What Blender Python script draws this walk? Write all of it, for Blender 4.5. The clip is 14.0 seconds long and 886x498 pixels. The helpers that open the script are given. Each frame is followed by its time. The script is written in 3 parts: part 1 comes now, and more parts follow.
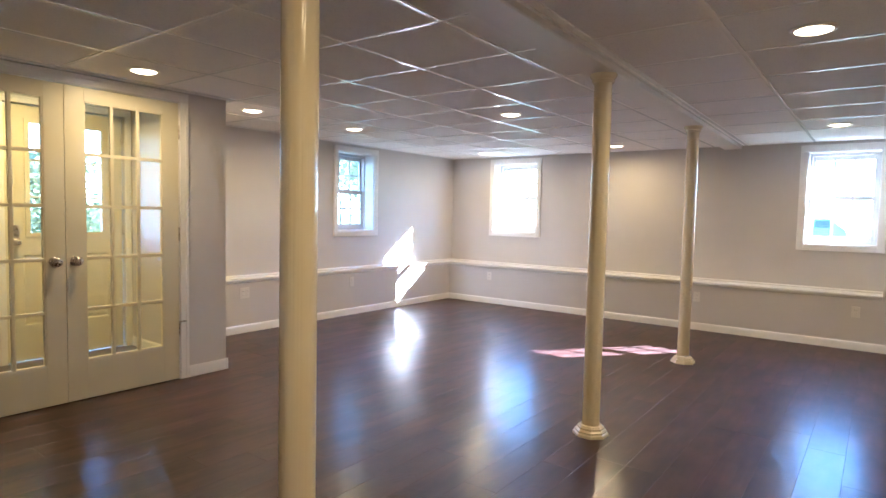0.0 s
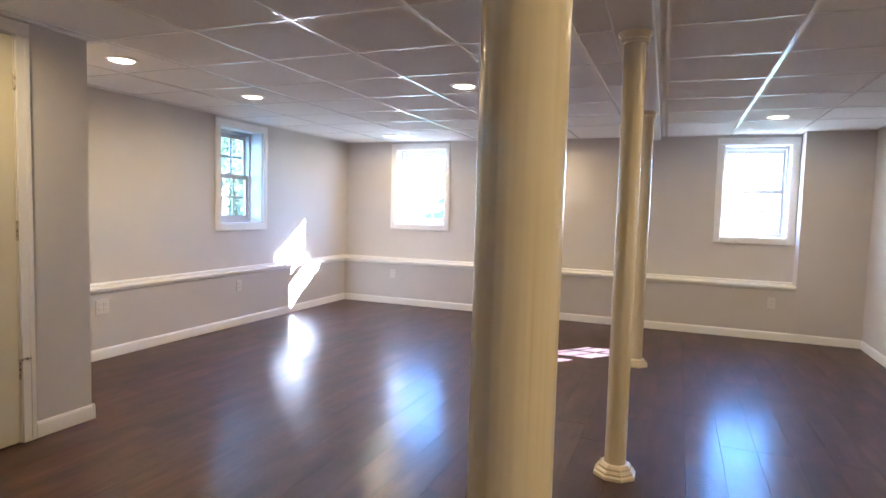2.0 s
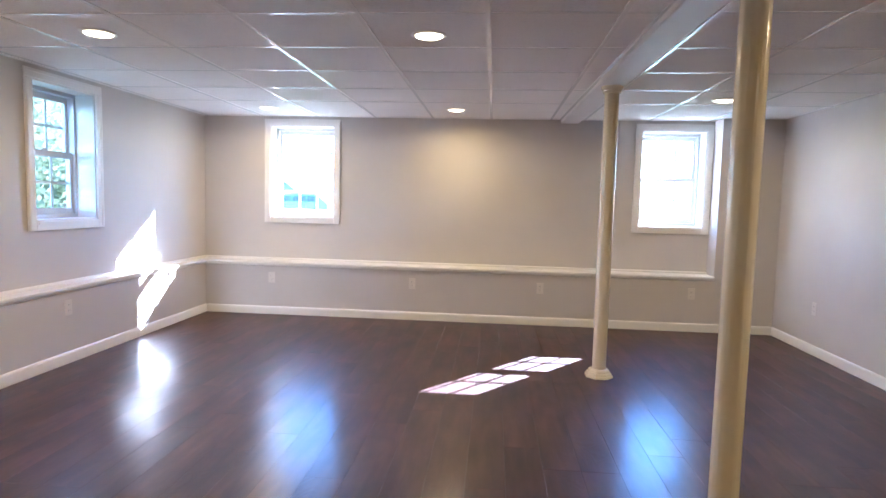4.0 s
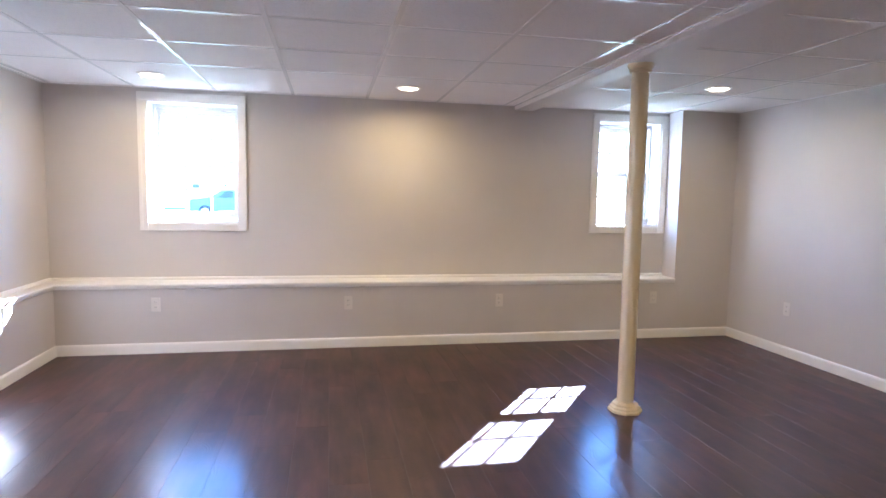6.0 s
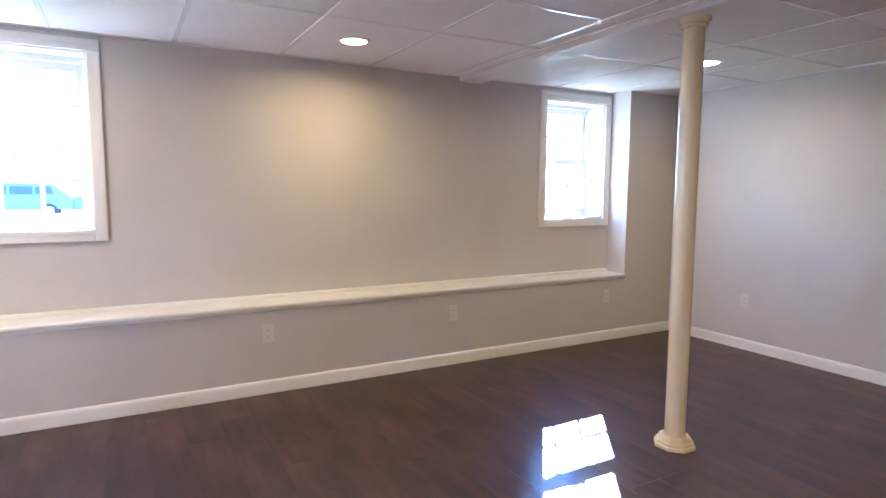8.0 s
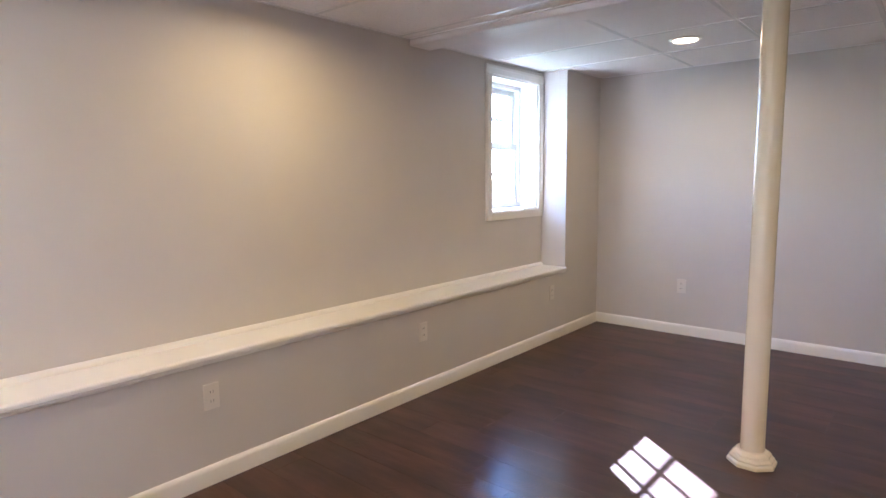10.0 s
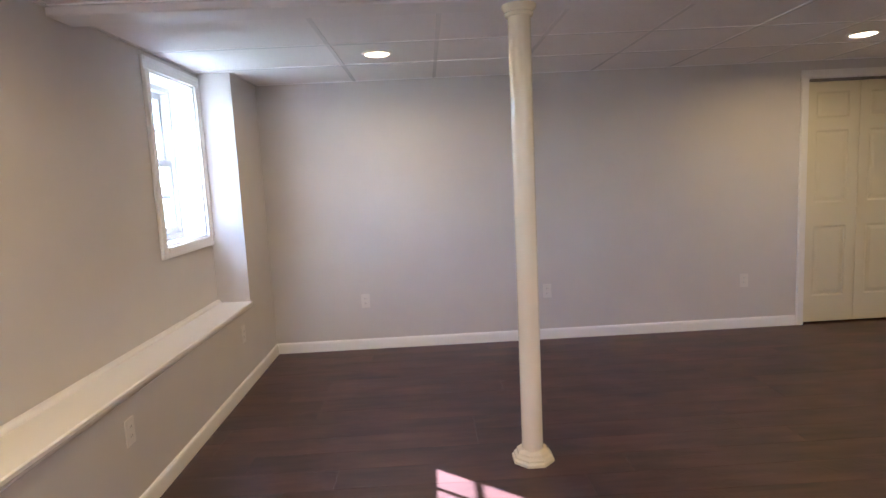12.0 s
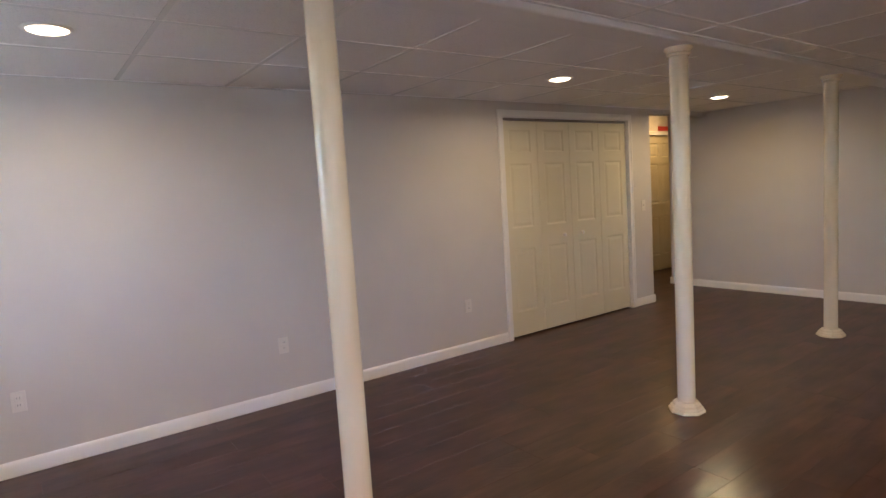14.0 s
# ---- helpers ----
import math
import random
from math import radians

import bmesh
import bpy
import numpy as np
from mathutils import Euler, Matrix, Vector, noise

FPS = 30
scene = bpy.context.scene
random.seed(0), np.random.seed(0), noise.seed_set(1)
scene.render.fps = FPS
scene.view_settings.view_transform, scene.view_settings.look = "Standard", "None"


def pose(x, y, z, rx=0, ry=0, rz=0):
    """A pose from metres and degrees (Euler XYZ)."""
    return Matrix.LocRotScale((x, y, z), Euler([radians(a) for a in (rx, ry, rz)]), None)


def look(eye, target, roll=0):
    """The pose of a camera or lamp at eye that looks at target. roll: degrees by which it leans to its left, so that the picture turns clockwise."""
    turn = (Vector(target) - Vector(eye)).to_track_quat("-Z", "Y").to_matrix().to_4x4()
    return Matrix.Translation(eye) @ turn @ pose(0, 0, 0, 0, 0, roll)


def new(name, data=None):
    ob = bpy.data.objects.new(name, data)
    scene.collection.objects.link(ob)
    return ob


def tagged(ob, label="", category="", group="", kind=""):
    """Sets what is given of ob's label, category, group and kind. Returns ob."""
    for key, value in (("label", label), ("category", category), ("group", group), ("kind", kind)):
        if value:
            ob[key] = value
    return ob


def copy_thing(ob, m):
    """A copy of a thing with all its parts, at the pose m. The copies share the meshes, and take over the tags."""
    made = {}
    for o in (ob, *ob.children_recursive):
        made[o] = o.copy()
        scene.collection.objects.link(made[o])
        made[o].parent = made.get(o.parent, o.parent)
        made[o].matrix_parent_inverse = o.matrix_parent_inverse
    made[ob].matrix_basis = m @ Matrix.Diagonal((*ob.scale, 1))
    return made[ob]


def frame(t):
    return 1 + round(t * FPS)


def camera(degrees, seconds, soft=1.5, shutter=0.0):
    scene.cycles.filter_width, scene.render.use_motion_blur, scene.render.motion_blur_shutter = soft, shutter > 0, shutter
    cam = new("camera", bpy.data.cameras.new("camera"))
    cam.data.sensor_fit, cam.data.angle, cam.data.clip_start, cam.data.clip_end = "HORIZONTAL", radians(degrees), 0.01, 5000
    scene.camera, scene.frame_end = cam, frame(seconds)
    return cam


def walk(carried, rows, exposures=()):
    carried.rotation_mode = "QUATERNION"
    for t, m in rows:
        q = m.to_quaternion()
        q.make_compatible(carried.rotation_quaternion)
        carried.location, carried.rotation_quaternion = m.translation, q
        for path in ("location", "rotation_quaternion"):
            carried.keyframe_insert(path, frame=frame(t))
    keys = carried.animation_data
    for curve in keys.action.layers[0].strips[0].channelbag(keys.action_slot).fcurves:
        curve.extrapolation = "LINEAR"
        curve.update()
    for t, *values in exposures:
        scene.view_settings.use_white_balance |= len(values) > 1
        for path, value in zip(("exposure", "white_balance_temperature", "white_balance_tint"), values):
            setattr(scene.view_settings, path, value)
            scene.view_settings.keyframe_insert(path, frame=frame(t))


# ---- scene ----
cam = camera(74.63, 14.0)
PATH = [
    (0, (1.330, -7.205, 1.288), (0.131, -5.609, 1.169), 1.24),
    (0.5, (1.112, -7.131, 1.280), (-0.012, -5.481, 1.161), 1.37),
    (1, (0.800, -7.033, 1.292), (-0.217, -5.316, 1.169), 1.50),
    (1.5, (0.506, -6.942, 1.274), (-0.399, -5.162, 1.156), 1.49),
    (2, (0.238, -6.834, 1.270), (-0.508, -4.984, 1.132), 1.59),
    (2.5, (-0.041, -6.667, 1.265), (-0.648, -4.767, 1.117), 1.51),
    (3, (-0.352, -6.496, 1.278), (-0.830, -4.560, 1.121), 1.49),
    (3.5, (-0.596, -6.279, 1.262), (-0.918, -4.312, 1.101), 1.47),
    (6, (-1.850, -4.978, 1.312), (-1.466, -3.024, 1.131), 1.03),
    (6.5, (-2.010, -4.635, 1.295), (-1.482, -2.715, 1.110), 0.86),
    (7, (-2.178, -4.333, 1.291), (-1.523, -2.453, 1.099), 0.72),
    (7.5, (-2.320, -4.012, 1.286), (-1.503, -2.197, 1.091), 0.53),
    (10, (-2.860, -2.311, 1.294), (-1.350, -1.021, 1.057), -0.65),
    (10.5, (-2.871, -2.023, 1.314), (-1.186, -0.974, 1.067), -1.09),
    (11, (-2.844, -1.764, 1.323), (-1.011, -1.003, 1.078), -1.55),
    (11.5, (-2.790, -1.529, 1.327), (-0.840, -1.152, 1.086), -2.29),
    (12, (-2.701, -1.290, 1.377), (-0.717, -1.336, 1.131), -2.84),
    (12.5, (-2.550, -1.110, 1.384), (-0.604, -1.512, 1.155), -3.26),
    (13, (-2.338, -0.952, 1.377), (-0.482, -1.664, 1.159), -3.64),
    (13.5, (-2.119, -0.906, 1.381), (-0.371, -1.855, 1.180), -3.79),
    (14, (-1.888, -0.845, 1.388), (-0.277, -2.014, 1.193), -3.67),
]
walk(cam, [(t, look(eye, target, roll)) for t, eye, target, roll in PATH], exposures=[(0, 4.94, 4950, 15), (3.5, 4.91, 4840, 17), (7.5, 4.83, 4840, 18), (10.5, 4.73, 5060, 17), (12, 4.68, 5090, 18), (14, 4.65, 5150, 19)])

# ---- world, sun ----
SUN_TO = Vector((0.786, 1.0, 0.710)).normalized()
world = bpy.data.worlds.new("world")
scene.world = world
world.use_nodes = True
wn = world.node_tree.nodes
sky = wn.new("ShaderNodeTexSky")
sky.sky_type, sky.sun_disc = "NISHITA", False
sky.dust_density, sky.ozone_density = 0.0, 5.0
sky.sun_elevation, sky.sun_rotation = math.asin(SUN_TO.z), math.atan2(SUN_TO.x, SUN_TO.y)
wn["Background"].inputs["Strength"].default_value = 0.15
world.node_tree.links.new(sky.outputs[0], wn["Background"].inputs["Color"])
sun = new("sun", bpy.data.lights.new("sun", "SUN"))
sun.data.energy, sun.data.angle, sun.data.color = 5.0, radians(0.4), (1.0, 0.98, 0.965)
sun.matrix_world = look(SUN_TO * 40, (0, 0, 0))

LAMP_WATTS, LAMP_COLOUR = 0.42, (1.0, 0.66, 0.26)

# ---- plan, metres ----
ZC = 2.146          # ceiling
XK, XU = -3.962, -4.078   # left knee wall, left upper wall
YK, YU = 0.0, 0.228       # back knee wall, back upper wall
XR = 1.978          # right wall
XRET = 1.386        # where the ledge and the recess end
YREAR = -7.700       # rear wall
XD, YD = -2.855, -4.533   # french door wall and its corner
ZL = 0.571          # ledge top
XH, YH = 3.24, -10.2      # hall: far wall and end
YWE = -6.556        # end of the right wall
XRE = 2.480         # end of the rear wall
OUT = 0.26          # thickness of the outer walls beyond the upper wall face


# ---- materials ----
def material(name):
    m = bpy.data.materials.new(name)
    m.use_nodes = True
    nt = m.node_tree
    return m, nt, nt.nodes["Principled BSDF"]


def link(nt, a, b):
    nt.links.new(a, b)


def coords(nt, kind="Object", scale=(1, 1, 1), shuffle=False):
    tc = nt.nodes.new("ShaderNodeTexCoord")
    mp = nt.nodes.new("ShaderNodeMapping")
    mp.inputs["Scale"].default_value = scale
    link(nt, tc.outputs[kind], mp.inputs["Vector"])
    if shuffle:
        oi = nt.nodes.new("ShaderNodeObjectInfo")
        mu = nt.nodes.new("ShaderNodeVectorMath")
        mu.operation = "SCALE"
        mu.inputs[0].default_value = (37.0, 53.0, 19.0)
        link(nt, oi.outputs["Random"], mu.inputs["Scale"])
        link(nt, mu.outputs[0], mp.inputs["Location"])
    return mp.outputs[0]


def noise_tex(nt, vec, scale, detail=4, rough=0.55, distort=0.0):
    n = nt.nodes.new("ShaderNodeTexNoise")
    n.inputs["Scale"].default_value, n.inputs["Detail"].default_value = scale, detail
    n.inputs["Roughness"].default_value, n.inputs["Distortion"].default_value = rough, distort
    link(nt, vec, n.inputs["Vector"])
    return n.outputs["Fac"]


def ramp(nt, fac, stops):
    r = nt.nodes.new("ShaderNodeValToRGB")
    e = r.color_ramp.elements
    while len(e) < len(stops):
        e.new(0.5)
    for s, (p, c) in zip(e, stops):
        s.position, s.color = p, (*c, 1)
    link(nt, fac, r.inputs[0])
    return r.outputs[0]


def remap(nt, fac, lo, hi):
    n = nt.nodes.new("ShaderNodeMapRange")
    n.inputs["To Min"].default_value, n.inputs["To Max"].default_value = lo, hi
    link(nt, fac, n.inputs["Value"])
    return n.outputs[0]


def bump(nt, bsdf, height, strength, dist=0.002, normal=None):
    b = nt.nodes.new("ShaderNodeBump")
    b.inputs["Strength"].default_value, b.inputs["Distance"].default_value = strength, dist
    link(nt, height, b.inputs["Height"])
    if normal:
        link(nt, normal, b.inputs["Normal"])
    link(nt, b.outputs[0], bsdf.inputs["Normal"])
    return b.outputs[0]


def tone(c, k):
    return tuple(min(1, v * k) for v in c)


def painted(name, colour, rough=0.5, grain=220, relief=0.12, vary=0.035, spec=0.4):
    """Paint with a fine roller texture and faint large unevenness."""
    m, nt, b = material(name)
    v = coords(nt)
    big = noise_tex(nt, v, 1.3, 3)
    link(nt, ramp(nt, big, [(0.3, tone(colour, 1 - vary)), (0.7, tone(colour, 1 + vary))]), b.inputs["Base Color"])
    link(nt, remap(nt, noise_tex(nt, v, 9, 3), rough - 0.06, rough + 0.06), b.inputs["Roughness"])
    b.inputs["Specular IOR Level"].default_value = spec
    bump(nt, b, noise_tex(nt, v, grain, 2), relief, 0.001)
    return m


BAR = painted("grid_bar_enamel", (0.88, 0.86, 0.84), 0.20, 60, 0.02, 0.01, 0.5)
WALL = painted("wall_paint", (0.60, 0.562, 0.520), 0.62, 260, 0.2)
TRIM = painted("trim_paint", (0.81, 0.785, 0.74), 0.36, 90, 0.06, 0.02, 0.5)
DOORPAINT = painted("door_paint", (0.69, 0.632, 0.455), 0.38, 120, 0.06, 0.025, 0.5)
POSTPAINT = painted("post_paint", (0.78, 0.685, 0.485), 0.20, 60, 0.05, 0.03, 0.5)
pv = coords(POSTPAINT.node_tree, "Object", (1, 1, 0.02))
pb = POSTPAINT.node_tree.nodes["Principled BSDF"]
bump(POSTPAINT.node_tree, pb, noise_tex(POSTPAINT.node_tree, pv, 46, 2), 0.6, 0.005)
BEAMPAINT = painted("beam_paint", (0.70, 0.67, 0.65), 0.5, 200, 0.12, 0.03)
VINYL = painted("white_vinyl", (0.63, 0.62, 0.61), 0.36, 40, 0.02, 0.01, 0.5)
PLASTIC = painted("outlet_plastic", (0.70, 0.66, 0.60), 0.3, 30, 0.02, 0.01, 0.5)
RED = painted("red_paint", (0.45, 0.04, 0.02), 0.45)
BLOCK = painted("foundation_render", (0.42, 0.41, 0.39), 0.85, 60, 0.6, 0.08)
SIDING = painted("house_siding", (0.66, 0.66, 0.64), 0.6, 40, 0.2, 0.03)
ASPHALT = painted("asphalt", (0.085, 0.085, 0.088), 0.85, 40, 0.5, 0.1)


def make_tile():
    m, nt, b = material("ceiling_tile")
    v = coords(nt)
    speck = noise_tex(nt, v, 170, 3, 0.7)
    patch = noise_tex(nt, v, 0.9, 3)
    base = ramp(nt, patch, [(0.3, (0.745, 0.715, 0.695)), (0.7, (0.785, 0.755, 0.735))])
    pits = ramp(nt, speck, [(0.34, (0.80, 0.80, 0.80)), (0.46, (1, 1, 1))])
    mix = nt.nodes.new("ShaderNodeMix")
    mix.data_type, mix.blend_type = "RGBA", "MULTIPLY"
    mix.inputs["Factor"].default_value = 1
    link(nt, base, mix.inputs["A"])
    link(nt, pits, mix.inputs["B"])
    link(nt, mix.outputs["Result"], b.inputs["Base Color"])
    b.inputs["Roughness"].default_value = 0.9
    b.inputs["Specular IOR Level"].default_value = 0.15
    bump(nt, b, speck, 0.35, 0.002)
    return m


TILE = make_tile()


def make_plank():
    """Dark, hand-scraped wood: long grain, rings, a soft waviness across the board."""
    m, nt, b = material("dark_plank")
    long = coords(nt, "Object", (7, 0.9, 1), True)
    v = coords(nt, "Object", (1, 1, 1), True)
    grain = noise_tex(nt, long, 3.2, 2, 0.5, 0.3)
    colour = ramp(nt, grain, [(0.25, (0.036, 0.0122, 0.0092)), (0.5, (0.046, 0.0162, 0.0124)), (0.78, (0.057, 0.0214, 0.0164))])
    oi = nt.nodes.new("ShaderNodeObjectInfo")
    tint = ramp(nt, oi.outputs["Random"], [(0.0, (0.92, 0.92, 0.91)), (1.0, (1.07, 1.07, 1.06))])
    mix = nt.nodes.new("ShaderNodeMix")
    mix.data_type, mix.blend_type = "RGBA", "MULTIPLY"
    mix.inputs["Factor"].default_value = 1
    link(nt, colour, mix.inputs["A"])
    link(nt, tint, mix.inputs["B"])
    cloud = ramp(nt, noise_tex(nt, coords(nt, "Object", (2.4, 0.9, 1), True), 2.2, 3, 0.5), [(0.28, (0.52, 0.48, 0.46)), (0.72, (1.42, 1.33, 1.26))])
    mix2 = nt.nodes.new("ShaderNodeMix")
    mix2.data_type, mix2.blend_type = "RGBA", "MULTIPLY"
    mix2.inputs["Factor"].default_value = 1
    link(nt, mix.outputs["Result"], mix2.inputs["A"])
    link(nt, cloud, mix2.inputs["B"])
    link(nt, mix2.outputs["Result"], b.inputs["Base Color"])
    # a worn matt body under a thin satin lacquer
    link(nt, remap(nt, noise_tex(nt, v, 3, 3), 0.54, 0.62), b.inputs["Roughness"])
    b.inputs["Specular IOR Level"].default_value = 0.25
    b.inputs["Coat Weight"].default_value = 0.47
    b.inputs["Coat IOR"].default_value = 1.95
    link(nt, remap(nt, noise_tex(nt, v, 3, 3), 0.19, 0.225), b.inputs["Coat Roughness"])
    one = bump(nt, b, noise_tex(nt, coords(nt, "Object", (9, 4.5, 1), True), 1.3, 2), 0.19, 0.005)
    # contour ripples of the scraped grain, in patches
    hill = noise_tex(nt, coords(nt, "Object", (3.2, 1.4, 1), True), 1.6, 1, 0.4, 0.8)
    si = nt.nodes.new("ShaderNodeMath")
    si.operation = "SINE"
    link(nt, remap(nt, hill, 0.0, 150.0), si.inputs[0])
    gate = nt.nodes.new("ShaderNodeMapRange")
    gate.inputs["From Min"].default_value, gate.inputs["From Max"].default_value = 0.46, 0.62
    link(nt, noise_tex(nt, v, 2.6, 1), gate.inputs["Value"])
    mu = nt.nodes.new("ShaderNodeMath")
    mu.operation = "MULTIPLY"
    link(nt, si.outputs[0], mu.inputs[0])
    link(nt, gate.outputs[0], mu.inputs[1])
    two = bump(nt, b, mu.outputs[0], 0.16, 0.0010, one)
    fine = noise_tex(nt, coords(nt, "Object", (30, 8, 1), True), 1.5, 3)
    three = bump(nt, b, fine, 0.22, 0.0016, two)
    link(nt, three, b.inputs["Coat Normal"])
    return m


PLANK = make_plank()


def plain(name, colour, rough, metal=0.0):
    m, nt, b = material(name)
    v = coords(nt)
    link(nt, ramp(nt, noise_tex(nt, v, 30, 3), [(0.3, tone(colour, 0.93)), (0.7, tone(colour, 1.07))]), b.inputs["Base Color"])
    link(nt, remap(nt, noise_tex(nt, v, 60, 3), rough * 0.8, rough * 1.2), b.inputs["Roughness"])
    b.inputs["Metallic"].default_value = metal
    return m


NICKEL = plain("satin_nickel", (0.55, 0.50, 0.43), 0.28, 1.0)
SEAM = plain("plank_seam", (0.045, 0.022, 0.016), 0.6)
SLOT = plain("dark_slot", (0.20, 0.18, 0.16), 0.6)
RUBBER = plain("black_rubber", (0.02, 0.02, 0.02), 0.7)
CARPAINT = plain("blue_car_paint", (0.13, 0.19, 0.18), 0.35, 0.1)
CARGLASS = plain("car_window", (0.05, 0.06, 0.07), 0.45)
ROOFING = plain("roof_shingle", (0.16, 0.15, 0.15), 0.85)
BARK = plain("bark", (0.11, 0.085, 0.06), 0.9)
VESTFLOOR = plain("vestibule_tile", (0.12, 0.095, 0.07), 0.45)
GRILLE = plain("white_grille", (0.72, 0.73, 0.74), 0.4)


def make_glass():
    m, nt, b = material("window_glass")
    nt.nodes.remove(b)
    t = nt.nodes.new("ShaderNodeBsdfTransparent")
    g = nt.nodes.new("ShaderNodeBsdfGlossy")
    g.inputs["Roughness"].default_value = 0.02
    lw = nt.nodes.new("ShaderNodeLayerWeight")
    lw.inputs["Blend"].default_value = 0.5
    pw = nt.nodes.new("ShaderNodeMath")
    pw.operation, pw.inputs[1].default_value = "POWER", 5.0
    link(nt, lw.outputs["Facing"], pw.inputs[0])
    f = nt.nodes.new("ShaderNodeMapRange")
    f.inputs["To Min"].default_value, f.inputs["To Max"].default_value = 0.035, 0.9
    link(nt, pw.outputs[0], f.inputs["Value"])
    mx = nt.nodes.new("ShaderNodeMixShader")
    t.inputs["Color"].default_value = (0.95, 0.97, 0.96, 1)
    link(nt, f.outputs[0], mx.inputs[0])
    link(nt, t.outputs[0], mx.inputs[1])
    link(nt, g.outputs[0], mx.inputs[2])
    link(nt, mx.outputs[0], nt.nodes["Material Output"].inputs["Surface"])
    return m


GLASS = make_glass()


def make_lens():
    m, nt, b = material("lamp_lens")
    b.inputs["Base Color"].default_value = (0.9, 0.88, 0.82, 1)
    b.inputs["Emission Color"].default_value = (1.0, 0.74, 0.38, 1)
    b.inputs["Emission Strength"].default_value = 0.4
    b.inputs["Roughness"].default_value = 0.5
    return m


LENS = make_lens()


def make_ground():
    m, nt, b = material("lawn_and_drive")
    v = coords(nt)
    link(nt, ramp(nt, noise_tex(nt, v, 0.6, 6), [(0.3, (0.05, 0.075, 0.03)), (0.7, (0.10, 0.13, 0.05))]), b.inputs["Base Color"])
    b.inputs["Roughness"].default_value = 0.95
    bump(nt, b, noise_tex(nt, v, 30, 4), 0.8, 0.02)
    return m


GROUND = make_ground()


def make_leaf():
    m, nt, b = material("leaves")
    g = nt.nodes.new("ShaderNodeNewGeometry")
    link(nt, ramp(nt, g.outputs["Random Per Island"], [(0.0, (0.048, 0.064, 0.030)), (0.6, (0.085, 0.106, 0.056)), (1.0, (0.165, 0.178, 0.115))]), b.inputs["Base Color"])
    b.inputs["Roughness"].default_value = 0.5
    b.inputs["Transmission Weight"].default_value = 0.0
    t = nt.nodes.new("ShaderNodeBsdfTranslucent")
    t.inputs["Color"].default_value = (0.25, 0.28, 0.145, 1)
    mx = nt.nodes.new("ShaderNodeMixShader")
    mx.inputs[0].default_value = 0.4
    link(nt, b.outputs[0], mx.inputs[1])
    link(nt, t.outputs[0], mx.inputs[2])
    link(nt, mx.outputs[0], nt.nodes["Material Output"].inputs["Surface"])
    return m


LEAF = make_leaf()


# ---- building helpers ----
def box(bm, x0, x1, y0, y1, z0, z1, bevel=0.0):
    m = Matrix.LocRotScale(((x0 + x1) / 2, (y0 + y1) / 2, (z0 + z1) / 2), None, (abs(x1 - x0), abs(y1 - y0), abs(z1 - z0)))
    g = bmesh.ops.create_cube(bm, size=1, matrix=m)
    if bevel:
        edges = {e for v in g["verts"] for e in v.link_edges}
        bmesh.ops.bevel(bm, geom=list(edges), offset=bevel, segments=2, profile=0.6, affect="EDGES")
    return bm


def boxed(*dims, bevel=0.0):
    return box(bmesh.new(), *dims, bevel=bevel)


def lathe(bm, rings, n=32, centre=(0, 0), start=0.0, caps=True):
    """A solid of revolution about z from (radius, z) rings."""
    rows = []
    for r, z in rings:
        rows.append([bm.verts.new((centre[0] + r * math.cos(start + 2 * math.pi * i / n), centre[1] + r * math.sin(start + 2 * math.pi * i / n), z)) for i in range(n)])
    for a, b in zip(rows, rows[1:]):
        for i in range(n):
            bm.faces.new((a[i], a[(i + 1) % n], b[(i + 1) % n], b[i]))
    if caps:
        bm.faces.new(rows[0][::-1])
        bm.faces.new(rows[-1])
    return bm


def extrude_profile(bm, pts, axis, a, b):
    """Sweeps a closed outline along an axis. axis 'x': outline in (y, z); 'y': outline in (x, z)."""
    put = (lambda p, s: (s, p[0], p[1])) if axis == "x" else (lambda p, s: (p[0], s, p[1]))
    r = [[bm.verts.new(put(p, s)) for p in pts] for s in (a, b)]
    n = len(pts)
    for i in range(n):
        bm.faces.new((r[0][i], r[0][(i + 1) % n], r[1][(i + 1) % n], r[1][i]))
    bm.faces.new(r[0][::-1])
    bm.faces.new(r[1])
    bmesh.ops.recalc_face_normals(bm, faces=bm.faces[:])
    return bm


def smooth_by_angle(me, limit=35):
    bm = bmesh.new()
    bm.from_mesh(me)
    for f in bm.faces:
        f.smooth = True
    for e in bm.edges:
        if len(e.link_faces) == 2 and e.calc_face_angle(0) > radians(limit):
            e.smooth = False
    bm.to_mesh(me)
    bm.free()


def mesh_of(name, bm, mat, smooth=False):
    bmesh.ops.recalc_face_normals(bm, faces=bm.faces[:])
    me = bpy.data.meshes.new(name)
    bm.to_mesh(me)
    bm.free()
    me.materials.append(mat)
    if smooth:
        smooth_by_angle(me)
    return me


def part(name, bm, mat, parent=None, label="", smooth=False):
    ob = new(name, mesh_of(name, bm, mat, smooth))
    if parent:
        ob.parent = parent
    if label:
        ob["label"] = label
    return ob


def structure(name, bm, mat, label, category, smooth=False):
    return tagged(part(name, bm, mat, None, "", smooth), label, category, kind="structure")


def thing(name, label, category, m=None, group="", kind=""):
    ob = tagged(new(name), label, category, group, kind)
    ob.empty_display_size = 0.1
    if m:
        ob.matrix_world = m
    return ob


